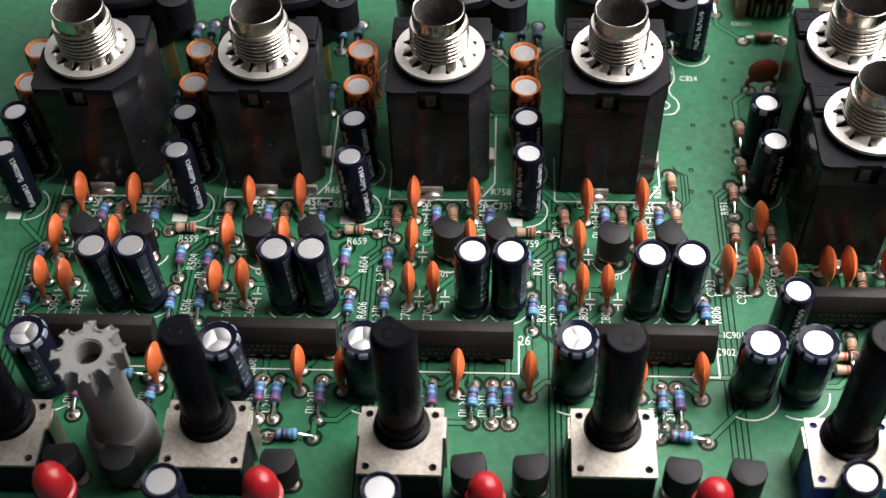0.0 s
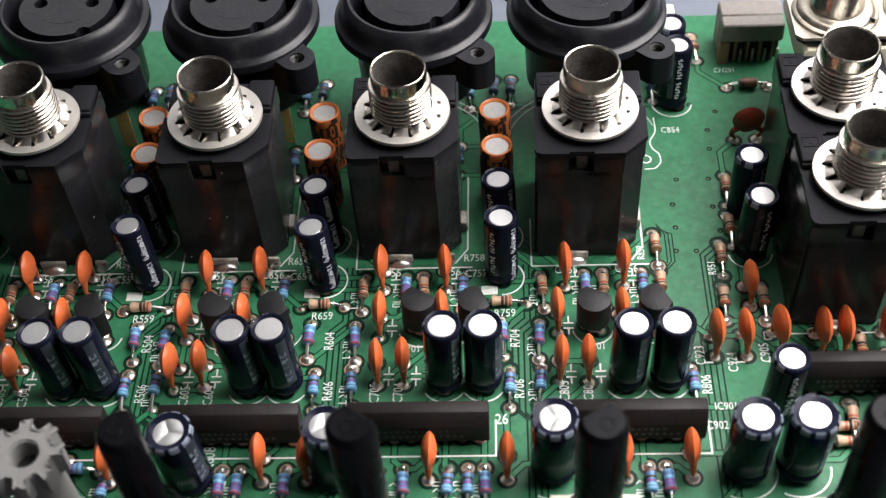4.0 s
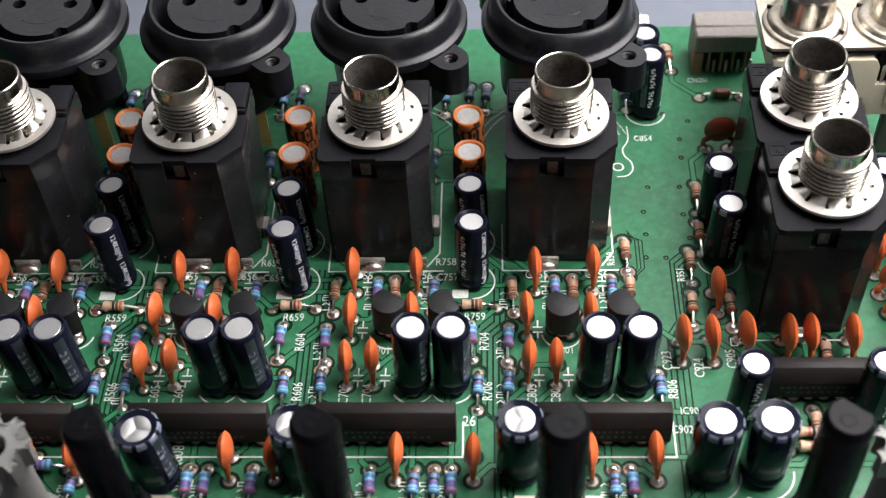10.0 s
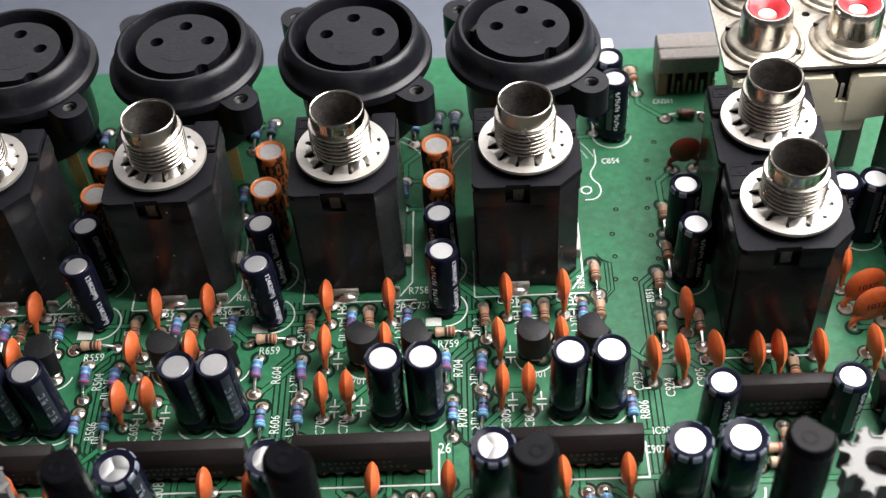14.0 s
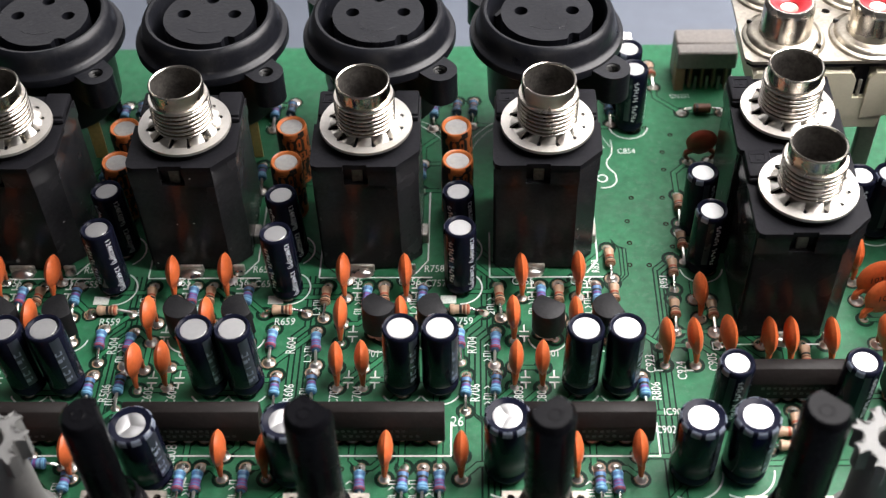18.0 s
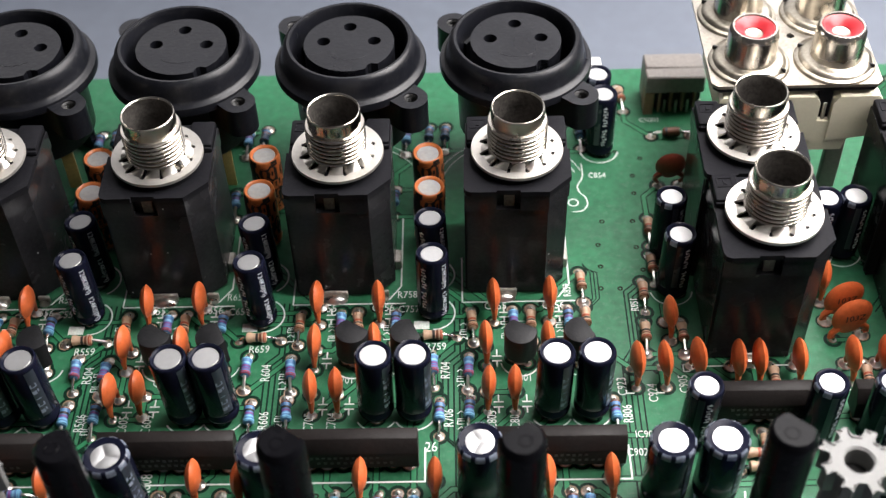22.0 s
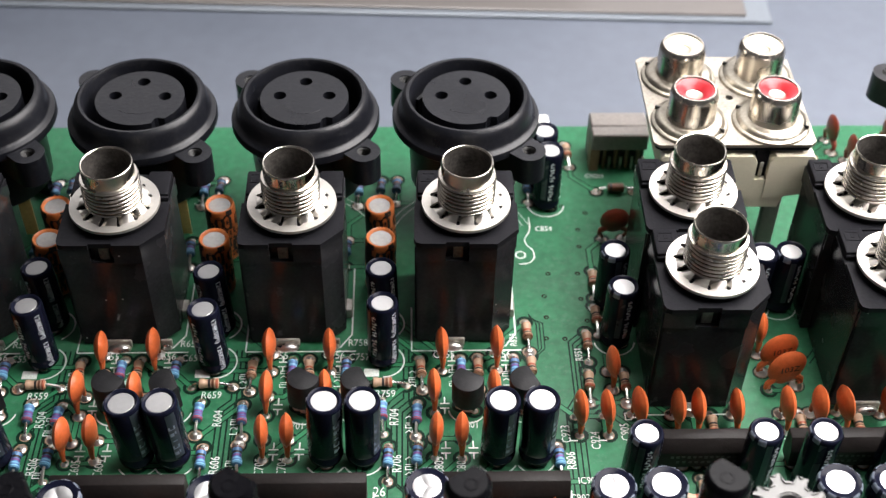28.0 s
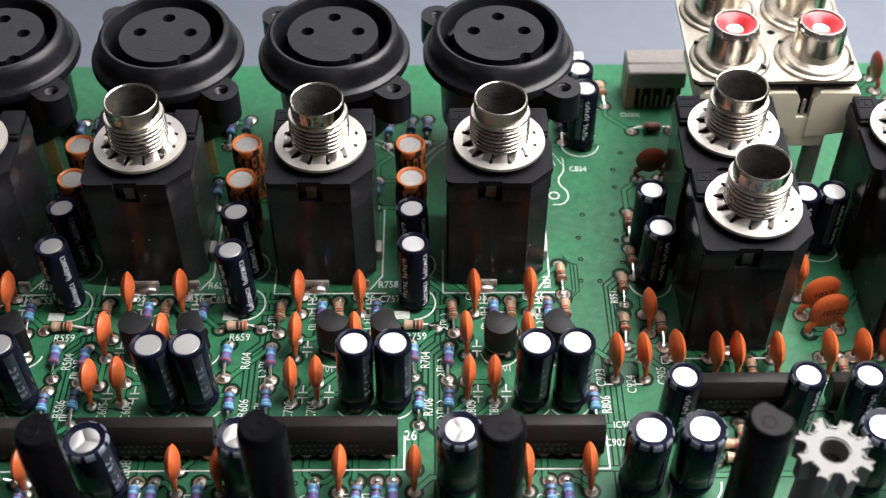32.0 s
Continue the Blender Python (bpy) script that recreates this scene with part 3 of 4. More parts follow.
def trans_at(x, y, turn=0.0, lean=0.0):
    trans(at(x, y, 0, lean, 0, turn))
    pads(x, y, (-0.127, 0), (0, 0), (0.127, 0), turn=turn)


M_FAINT = mat("faint_chip_print", (0.024, 0.023, 0.022), 0.5, var=0.2)
# ---- single-in-line chips ----
def chip(length=2.06, pins=8):
    ic = thing("amplifier_chip", "long black single-row chip standing upright", "chip")
    prof = [(-0.15, 0.14), (-0.15, 0.50), (-0.02, 0.72), (0.17, 0.72), (0.19, 0.70), (0.19, 0.14)]
    bm = loft([(prof, -length / 2), (prof, length / 2)])
    bmesh.ops.bevel(bm, geom=bm.edges[:], offset=0.012, segments=1, affect="EDGES")
    bmesh.ops.transform(bm, matrix=Matrix(((0, 0, 1, 0), (1, 0, 0, 0), (0, 1, 0, 0), (0, 0, 0, 1))), verts=bm.verts)
    part("package", bm, M_CHIP, ic)
    bm = bmesh.new()
    for k in range(12):
        box(-0.60 + 0.09 * k, -0.55 + 0.09 * k, -0.154, -0.15, 0.37 + 0.01 * (k % 3), 0.43, 0, bm)
        box(-0.50 + 0.10 * k, -0.45 + 0.10 * k, -0.154, -0.15, 0.25, 0.30 + 0.01 * (k % 2), 0, bm)
    tagged(part("maker_mark", bm, M_FAINT, ic, smooth=0), kind="stuff")
    for k in range(pins):
        x = (k - (pins - 1) / 2) * (length - 0.3) / (pins - 1)
        part("pin", box(x - 0.03, x + 0.03, -0.02, 0.02, -0.1, 0.16, 0.005), M_LEAD, ic)
    return ic


chip_std = family(chip, "upright amplifier chips")
chip_wide = family(lambda: chip(1.9, 8), "upright amplifier chips")


def chip_at(maker, x, y, length=2.06, pins=8, turn=0.0):
    maker(at(x, y, 0, 0, 0, turn))
    for k in range(pins):
        PADS.append((x + (k - (pins - 1) / 2) * (length - 0.3) / (pins - 1), y))


# ---- quarter-inch jack sockets ----
def jack():
    jk = thing("jack_socket", "black upright jack socket with nickel threaded bushing and star washer", "jack socket")
    x0, x1, yf, yb = -0.84, 0.84, -0.84, 0.92
    # lower housing with a cut front corner and the slot in its front wall
    ch = 0.34
    outline = [(x0, yf), (-0.34, yf), (-0.34, yf + 0.16), (0.04, yf + 0.16), (0.04, yf), (x1 - ch, yf), (x1, yf + ch), (x1, yb), (x0, yb)]
    solid = [(x0, yf), (x1 - ch, yf), (x1, yf + ch), (x1, yb), (x0, yb)]
    inner = [(x0 + 0.03, yf + 0.035), (x1 - ch - 0.01, yf + 0.035), (x1 - 0.02, yf + ch + 0.01), (x1 - 0.02, yb - 0.02), (x0 + 0.03, yb - 0.02)]
    part("housing", plate(inner, [], 0.04, 2.02), M_JACK, jk, smooth=20)
    part("slot_wall", plate(outline, [], 2.02, 2.36), M_JACK, jk, smooth=20)
    part("contact", box(-0.22, -0.05, yf + 0.11, yf + 0.155, 2.0, 2.30, 0.01), M_CONTACT, jk, "dull metal contact in the slot")
    bm = plate([(x0 - 0.02, yf + 0.10), (x0 + 0.015, yf + 0.015), (x0 + 0.10, yf - 0.02), (-0.34, yf - 0.02), (-0.34, yf + 0.02), (0.04, yf + 0.02), (0.04, yf - 0.02), (x1 - ch, yf - 0.02), (x1 + 0.02, yf + ch), (x1 + 0.02, 0.15), (x0 - 0.02, 0.15)], [], 2.36, 2.46)
    part("top_lip", bm, M_BLACK, jk, smooth=20)
    part("rear_block", box(x0 + 0.02, x1 - 0.02, 0.30, yb, 2.34, 2.455, 0.04, seg=2), M_BLACK, jk)
    for sx in (-0.62, 0.62):
        part("rear_post", box(sx - 0.2, sx + 0.2, 0.34, yb + 0.02, 2.3, 2.505, 0.04, seg=2), M_BLACK, jk)
    bm = bmesh.new()
    for b in ((-0.76, -0.50, 0.62, 0.645), (-0.76, -0.50, 0.815, 0.84), (-0.76, -0.735, 0.645, 0.815), (-0.525, -0.50, 0.645, 0.815), (-0.66, -0.60, 0.68, 0.78)):
        box(*b, 2.502, 2.517, 0, bm)
    part("moulded_mark", bm, M_BLACK, jk, smooth=0)
    part("rib", box(x0 - 0.012, x0 + 0.05, yf + 0.05, yf + 0.1, 0.1, 2.3, 0.01), M_BLACK, jk)
    part("deck", lathe([(0, 2.44), (0.68, 2.44), (0.68, 2.575), (0, 2.575)], 32), M_BLACK, jk)
    for sx, w in ((-0.20, 0.22), (0.62, 0.10)):
        part("solder_tag", box(sx - w, sx + w, yf - 0.03, yf + 0.03, -0.02, 0.17, 0.02), M_TAG, jk, "dull tinned solder tag")
        part("solder_fillet", lathe([(w * 0.95, 0.003), (w * 0.8, 0.05), (w * 0.3, 0.10), (0, 0.10)], 16, m=Matrix.Translation((sx, yf - 0.06, 0)) @ Matrix.Diagonal((1, 0.55, 1, 1))), M_SOLDER, jk)
    part("solder_tag", box(0.80, 0.92, -0.2, 0.1, -0.02, 0.2, 0.02), M_TAG, jk)
    # star washer: flat outer ring, twelve separate twisted teeth round the bushing
    n = 12
    inside = []
    for k in range(n):
        for da, rr in ((-11, 0.59), (-10, 0.57), (10, 0.57), (11, 0.59), (13.2, 0.618), (16.8, 0.618)):
            a = radians(360 / n * k + da)
            inside.append((rr * math.cos(a), rr * math.sin(a)))
    bm = plate(ring_of(0.745, 48), [inside], 2.585, 2.632)
    for v in bm.verts:
        if v.co.z > 2.6 and math.hypot(v.co.x, v.co.y) > 0.74:
            v.co.x *= 0.992
            v.co.y *= 0.992
    part("star_washer", bm, M_WASHER, jk, "bright toothed lock washer", smooth=30)
    for k in range(n):
        bm = bmesh.new()
        rows = []
        for up in (1, 0):
            for j in range(4):
                f = j / 3
                rr = 0.585 - 0.118 * f
                row = []
                for i in range(5):
                    da = (i - 2) / 2 * (11.8 + 2.0 * f)
                    a = radians(360 / n * k + da)
                    z = 2.632 + 0.06 * f + 0.06 * f ** 0.7 * (i - 2) / 2 - 0.03 * ((i - 2) / 2) ** 2 * f - (0 if up else 0.045)
                    row.append(bm.verts.new((rr * math.cos(a), rr * math.sin(a), z)))
                rows.append(row)
        loop = rows[:4] + rows[:3:-1]
        for p, q in zip(loop, loop[1:]):
            for i in range(4):
                bm.faces.new((p[i], p[i + 1], q[i + 1], q[i]))
        for i in (0, 4):
            for j in range(3):
                bm.faces.new((rows[j][i], rows[j + 1][i], rows[j + 5][i], rows[j + 4][i]))
        part("washer_tooth", bm, M_TOOTH, jk, smooth=35)
    # threaded bushing, open at the top
    prof = [(0.465, 2.56), (0.465, 2.70)]
    for k in range(61):
        prof.append((0.430 + 0.050 * abs(math.cos(math.pi * k / 10.0)) ** 0.9, 2.715 + 0.475 * k / 60))
    prof += [(0.468, 3.20), (0.466, 3.225), (0.425, 3.23), (0.425, 3.25), (0.428, 3.455), (0.424, 3.478), (0.41, 3.488), (0.394, 3.482), (0.386, 3.46)]
    bm = lathe(prof, 48)
    # faces deep in the thread take the darker brown metal
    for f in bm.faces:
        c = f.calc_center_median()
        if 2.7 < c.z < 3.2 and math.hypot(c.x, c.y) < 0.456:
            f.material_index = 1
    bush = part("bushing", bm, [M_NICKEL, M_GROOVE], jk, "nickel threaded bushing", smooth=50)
    part("bore", lathe([(0.386, 3.46), (0.384, 3.44), (0.38, 3.2), (0.345, 2.5), (0, 2.5)], 32), M_BORE, bush, "dark open bore")
    return jk


M_CONTACT = mat("grimy_contact", (0.17, 0.16, 0.14), 0.5, 0.6, var=0.6, blot=500, dust=0.3)
M_TAG = mat("dusty_tinned_tag", (0.42, 0.40, 0.36), 0.5, 0.7, var=0.4, blot=300, dust=0.4)
M_THREAD = mat("dark_thread", (0.03, 0.03, 0.03), 0.4, 0.5, var=0.5)
M_BORE = mat("dulled_bore", (0.12, 0.11, 0.10), 0.45, 0.7, var=0.6, blot=350, bump=0.4, dust=0.12)
jack_place = family(jack, "jack sockets")

# ---- three-pin panel sockets ----


def xlr():
    xl = thing("microphone_socket", "round black three-hole microphone socket with screw ears", "microphone socket")
    part("barrel", lathe([(0.0, 1.05), (0.96, 1.05), (1.0, 1.1), (1.04, 2.2), (1.06, 2.38), (1.0, 2.38)], 48), M_XLR, xl)
    for a in (60, 120, 268):
        m = Matrix.Rotation(radians(a), 4, "Z")
        bm = box(0.78, 1.0, -0.25, 0.25, 0.0, 1.2, 0.05)
        bmesh.ops.transform(bm, matrix=m, verts=bm.verts)
        part("foot", bm, M_XLR, xl)
    rim = [(1.0, 2.36), (1.30, 2.37), (1.33, 2.40), (1.33, 2.50), (1.315, 2.54), (1.27, 2.565), (1.235, 2.58), (1.21, 2.62), (1.185, 2.75), (1.16, 2.86), (1.12, 2.93), (1.075, 2.962), (1.03, 2.955), (1.0, 2.90), (0.985, 1.7), (0.70, 1.7)]
    part("rim", lathe(rim, 64), M_XLR, xl)
    holes = [ring_of(0.115, 18, x, y) for x, y in ((-0.44, 0.05), (0.0, 0.46), (0.44, 0.05))]
    out = []
    for i in range(60):
        a = 360 * i / 60
        r = 0.785
        if 296 < a < 312:
            r = 0.70
        out.append((r * math.cos(radians(a)), r * math.sin(radians(a))))
    ins = part("insert", plate(out, holes, 1.65, 2.88), M_XLR, xl, smooth=35)
    bm = bmesh.new()
    for x, y in ((-0.44, 0.05), (0.0, 0.46), (0.44, 0.05)):
        lathe([(0.12, 2.6), (0, 2.6)], 16, bm, m=Matrix.Translation((x, y, 0)))
    part("socket_bottom", bm, M_HOLE, ins)
    arc = [(0.5 * math.cos(radians(232 + 76 * i / 12)), 0.03 + 0.5 * math.sin(radians(232 + 76 * i / 12)), 2.879) for i in range(13)]
    part("moulded_arc", tube(arc, 0.005, 6), M_XLR, ins)
    part("key", box(0.45, 0.53, -0.86, -0.68, 2.2, 2.78, 0.02), M_XLR, xl)
    for s in (-1, 1):
        ex, ey = s * 1.08, -s * 1.04
        n = 24
        a0 = math.atan2(ey, ex)
        arc = [(ex + 0.29 * math.cos(a0 - math.pi / 2 + math.pi * i / n), ey + 0.29 * math.sin(a0 - math.pi / 2 + math.pi * i / n)) for i in range(n + 1)]
        back = [(ex * 0.60 + 0.30 * math.cos(a0 + math.pi / 2), ey * 0.60 + 0.30 * math.sin(a0 + math.pi / 2)), (ex * 0.60 + 0.30 * math.cos(a0 - math.pi / 2), ey * 0.60 + 0.30 * math.sin(a0 - math.pi / 2))]
        ear = part("ear", plate(arc + back, [ring_of(0.125, 16, ex, ey)], 1.95, 2.50), M_XLR, xl, smooth=30)
        part("screw_hole", lathe([(0.125, 2.475), (0.105, 2.46), (0.10, 2.44), (0.12, 2.42), (0.10, 2.40), (0.12, 2.38), (0.10, 2.36), (0.12, 2.34), (0.10, 2.32), (0, 2.25)], 16, m=Matrix.Translation((ex, ey, 0))), M_THREAD, ear, "worn threaded insert")
    part("contact_strip", box(0.40, 0.64, -0.47, -0.43, -0.05, 1.12, 0.01), M_BRASS, xl, "brass contact strip")
    part("contact_strip", box(-0.64, -0.40, -0.47, -0.43, -0.05, 1.12, 0.01), M_BRASS, xl, "brass contact strip")
    return xl


xlr_place = family(xlr, "microphone sockets")


# ---- phono block ----
def phono():
    ph = thing("phono_block", "four phono sockets on a tinned plate over cream plastic", "phono sockets")
    w, d = 1.43, 1.30
    c = 0.1
    out = [(-w + c, -d), (w - c, -d), (w, -d + c), (w, d - c), (w - c, d), (-w + c, d), (-w, d - c), (-w, -d + c)]
    part("plate", plate(out, [ring_of(0.07, 12, 0.12, 0.05), ring_of(0.05, 12, 0.42, -0.10)], 2.68, 2.74), M_TIN, ph, "tinned steel top plate")
    part("gasket", plate([(x * 0.97, y * 0.985) for x, y in out], [], 2.60, 2.68), M_BLACK, ph)
    part("body", box(-w + 0.32, w - 0.12, -d + 0.25, d - 0.2, 1.45, 2.60, 0.06), M_CREAM, ph, "cream plastic body")
    for front, back, out2 in ((d + 0.03, d - 0.22, [(-w + 0.16, 1.52), (0.44, 1.52), (0.44, 2.36), (0.34, 2.50), (-w + 0.22, 2.50), (-w + 0.16, 2.44)]),
                              (d + 0.03, d - 0.22, [(0.66, 1.52), (w - 0.05, 1.62), (w + 0.04, 1.75), (w + 0.04, 2.42), (w - 0.02, 2.50), (0.76, 2.50), (0.66, 2.36)]),
                              (d + 0.01, d - 0.20, [(0.20, 1.30), (0.98, 1.30), (1.05, 1.60), (1.05, 1.95), (0.20, 1.95)])):
        bm = plate(out2, [], back, front)
        bmesh.ops.transform(bm, matrix=Matrix.Rotation(radians(90), 4, "X"), verts=bm.verts)
        part("front_panel", bm, M_CREAM, ph, smooth=20)
    part("slot", box(0.44, 0.66, -d + 0.1, -d + 0.24, 1.9, 2.6, 0.01), M_BLACK, ph)
    part("contact", box(0.52, 0.58, -d + 0.04, -d + 0.08, 1.95, 2.3, 0.01), M_TAG, ph, "dull metal contact in the slot")
    for sx in (-1.2, -0.1, 1.05):
        part("leg", box(sx - 0.16, sx + 0.16, -0.9, -0.75, -0.05, 1.5, 0.02), M_HEADER, ph)
    for sx in (-0.72, 0.73):
        for sy, ring in ((-0.66, M_RED), (0.66, M_CREAM)):
            m = Matrix.Translation((sx, sy, 0))
            part("flange", lathe([(0.69, 2.74), (0.675, 2.785), (0.65, 2.80), (0.62, 2.805), (0.60, 2.83), (0.57, 2.865), (0.53, 2.875), (0.47, 2.88), (0.42, 2.90)], 48, m=m), M_FLANGE, ph, "stained shell flange")
            sh = part("shell", lathe([(0.435, 2.885), (0.425, 2.94), (0.42, 3.36), (0.405, 3.44), (0.37, 3.49), (0.34, 3.49), (0.325, 3.46)], 48, m=m), M_NICKEL, ph, "nickel phono shell")
            part("insulator", lathe([(0.33, 3.46), (0.31, 3.47), (0.27, 3.455), (0.20, 3.40), (0.155, 3.36), (0.14, 3.2)], 32, m=m), ring, sh, "coloured insulator ring")
            part("centre_contact", lathe([(0.15, 3.345), (0.13, 3.34), (0.10, 3.33), (0.05, 3.325), (0, 3.325)], 24, m=m), M_TIN, sh, "bright centre contact")
            for a in ((-25 if sx > 0 else -35), 150):
                bm = box(0.47, 0.66, -0.013, 0.013, 2.79, 2.866, 0)
                bmesh.ops.transform(bm, matrix=m @ Matrix.Rotation(radians(a), 4, "Z"), verts=bm.verts)
                part("seam", bm, M_HOLE, sh)
    return ph


# ---- rotary controls ----
def pot(turn=0, wide=False, top=3.25):
    po = thing("rotary_control", "rotary control with black D-shaped shaft on a silver plate", "potentiometer")
    w = 0.60
    part("body", box(-w, w, -0.77, 0.27, 0.05, 0.84, 0.04), M_BLUEPL if wide else M_BLACK, po)
    out = [(-w, -0.80), (w, -0.80), (w, 0.30), (-w, 0.30)]
    hs = [ring_of(0.06, 10, sx * (w - 0.12), sy * 0.43 - 0.25) for sx in (-1, 1) for sy in (-1, 1)]
    pl = part("cover_plate", plate(out, hs, 0.84, 0.90), M_TIN if wide else M_PLATE, po, "dull silver cover plate")
    part("collar", lathe([(0.42, 0.90), (0.40, 0.98), (0.34, 1.0), (0.34, 1.25), (0.30, 1.3)], 28), M_SHAFT, po)
    for sx in (-1, 1):
        part("lug", box(sx * w - 0.05, sx * w + 0.05, -0.18, 0.18, -0.1, 0.86, 0.01), M_TIN, po)
    r = 0.315
    prof = []
    for i in range(29):
        a = radians(turn + 90 + 48 + (360 - 96) * i / 28)
        prof.append((r * math.cos(a), r * math.sin(a)))
    bm = loft([(prof, 1.0), (prof, top - 0.12), ([(x * 0.96, y * 0.96) for x, y in prof], top - 0.06), ([(x * 0.80, y * 0.80) for x, y in prof], top)])
    part("shaft", bm, M_SHAFT, po, "black D-shaped shaft")
    part("tip_ring", lathe([(0.105, top - 0.004), (0.095, top + 0.006), (0.075, top + 0.006), (0.065, top - 0.004)], 20, m=Matrix.Translation((0.06 * math.sin(radians(turn)), -0.06 * math.cos(radians(turn)), 0))), M_SHAFT, po)
    return po


pot_group = "rotary controls"


def gear_knob():
    g = thing("splined_control", "pale grey control with star-splined hollow shaft", "potentiometer")
    part("base", lathe([(0, 0), (0.52, 0.0), (0.52, 0.45), (0.48, 0.6), (0.40, 0.68), (0.3, 0.7)], 28), M_GREYPL, g)
    part("shaft", lathe([(0.42, 0.66), (0.36, 0.8), (0.35, 2.15), (0, 2.15)], 28), M_GREYPL, g)
    out = []
    for k in range(96):
        a = 2 * math.pi * k / 96
        q = min(1.0, max(0.0, 0.42 + 1.1 * math.cos(8 * a)))
        r = 0.37 + 0.125 * q * q * (3 - 2 * q)
        out.append((r * math.cos(a), r * math.sin(a)))
    bm = plate(out, [ring_of(0.19, 24)], 2.1, 2.5)
    top = [e for e in bm.edges if len(e.link_faces) == 2 and all(v.co.z > 2.49 for v in e.verts) and e.calc_face_angle(0) > 1.0]
    bmesh.ops.bevel(bm, geom=top, offset=0.025, segments=2, affect="EDGES")
    sp = part("spline", bm, M_GREYPL, g)
    part("hollow", lathe([(0.20, 2.16), (0, 2.16)], 16), M_HOLE, sp)
    return g


gear_place = family(gear_knob, "splined controls")


def led(mat_=None):
    l = thing("indicator_lamp", "red indicator lamp with rounded top", "indicator lamp")
    part("lens", lathe([(0.29, 0.75), (0.29, 0.85), (0.25, 0.87), (0.25, 1.15), (0.20, 1.30), (0.1, 1.38), (0, 1.40)], 24), M_LED, l)
    part("holder", lathe([(0, 0.0), (0.27, 0.0), (0.27, 0.75), (0, 0.75)], 20), M_BLACK, l)
    return l


led_place = family(led, "red indicator lamps")

# ---- laying out the board ----
CH = (-4.39, -1.49, 1.43, 4.32)
rnd = random.Random(7)


def jig(a):
    return rnd.uniform(-a, a)


def code(x, y, h=0.115, n=4):
    """An unreadable part number printed along y, as plain bars."""
    for k in range(n):
        v = y + 0.10 * k - 0.15
        a, b = x - h / 2, x + h / 2
        silk_line(([(b, v), (a, v), (a, v + 0.06), (b, v + 0.06)], [(a, v), (b, v), (b, v + 0.05)], [(a, v), (x, v + 0.05), (b, v), (b, v + 0.06)])[(k + int(abs(x) * 50)) % 3], 0.015)


def dark_resistor():
    ob = resistor(M_RBLUE, ("black", "black", "black", "brown", "black"))
    ob["label"] = "small dark blue resistor with broad black bands"
    return ob


dark_r = family(dark_resistor, "banded resistors")


def dark_at(x, y, turn):
    dark_r(at(x, y, 0, 0, 0, turn))
    pads(x, y, (0, -0.35), (0, 0.35), turn=turn)


for c in CH:
    jack_place(at(c, 1.86, 0, 0, 0, jig(0.8)))
    xlr_place(at(c + 0.08, 4.36, 0, 0, 0, jig(1.5)))
for x, y in ((8.16, 2.15), (8.18, 0.36), (11.15, 2.11), (11.25, 0.36)):
    jack_place(at(x, y, 0, 0, 0, jig(0.8)))
xlr_place(at(13.54, 4.54))
put(phono(), at(9.06, 4.45))

# capacitors in the gaps between the jacks
for x, y0, y1, dx0, dx1 in ((-5.86, 0.65, 1.52, -0.10, -0.12), (-2.92, 0.665, 1.545, -0.06, -0.10), (0.02, 0.555, 1.43, -0.08, -0.11), (2.91, 0.67, 1.495, 0.01, -0.05)):
    cap_at(tall_cap, x, y0, jig(5), (-3.2, dx0 * 40))
    cap_at(tall_cap, x + 0.02, y1, jig(5), (-3.2, dx1 * 40))
    for y in (2.38, 3.27):
        cap_at(orange_cap, x - 0.06 + jig(0.02), y, jig(15), (jig(1.5), jig(1.5)))
    silk_arc(x, 0.63, 0.36, -90, 60)
    silk_arc(x, 1.5, 0.36, -60, 60)
    silk_line([(x - 0.20, 0.46), (x - 0.20, 0.28)], 0.26)
    legend("C%s57" % "4567"[(-5.86, -2.92, 0.02, 2.91).index(x)], x - 0.42, 0.72, 0.2)

# pairs of capacitors before the chips
for xl, xr, ll in ((-3.87, -3.26, -3.0), (-1.00, -0.42, -2.6), (2.01, 2.61, 1.0), (4.78, 5.40, 1.0)):
    for x in (xl, xr):
        cap_at(small_cap, x, -1.42, jig(12), (-0.6 + jig(0.4), ll + jig(0.4)))
        silk_arc(x, -1.44, 0.335, -150, -30)

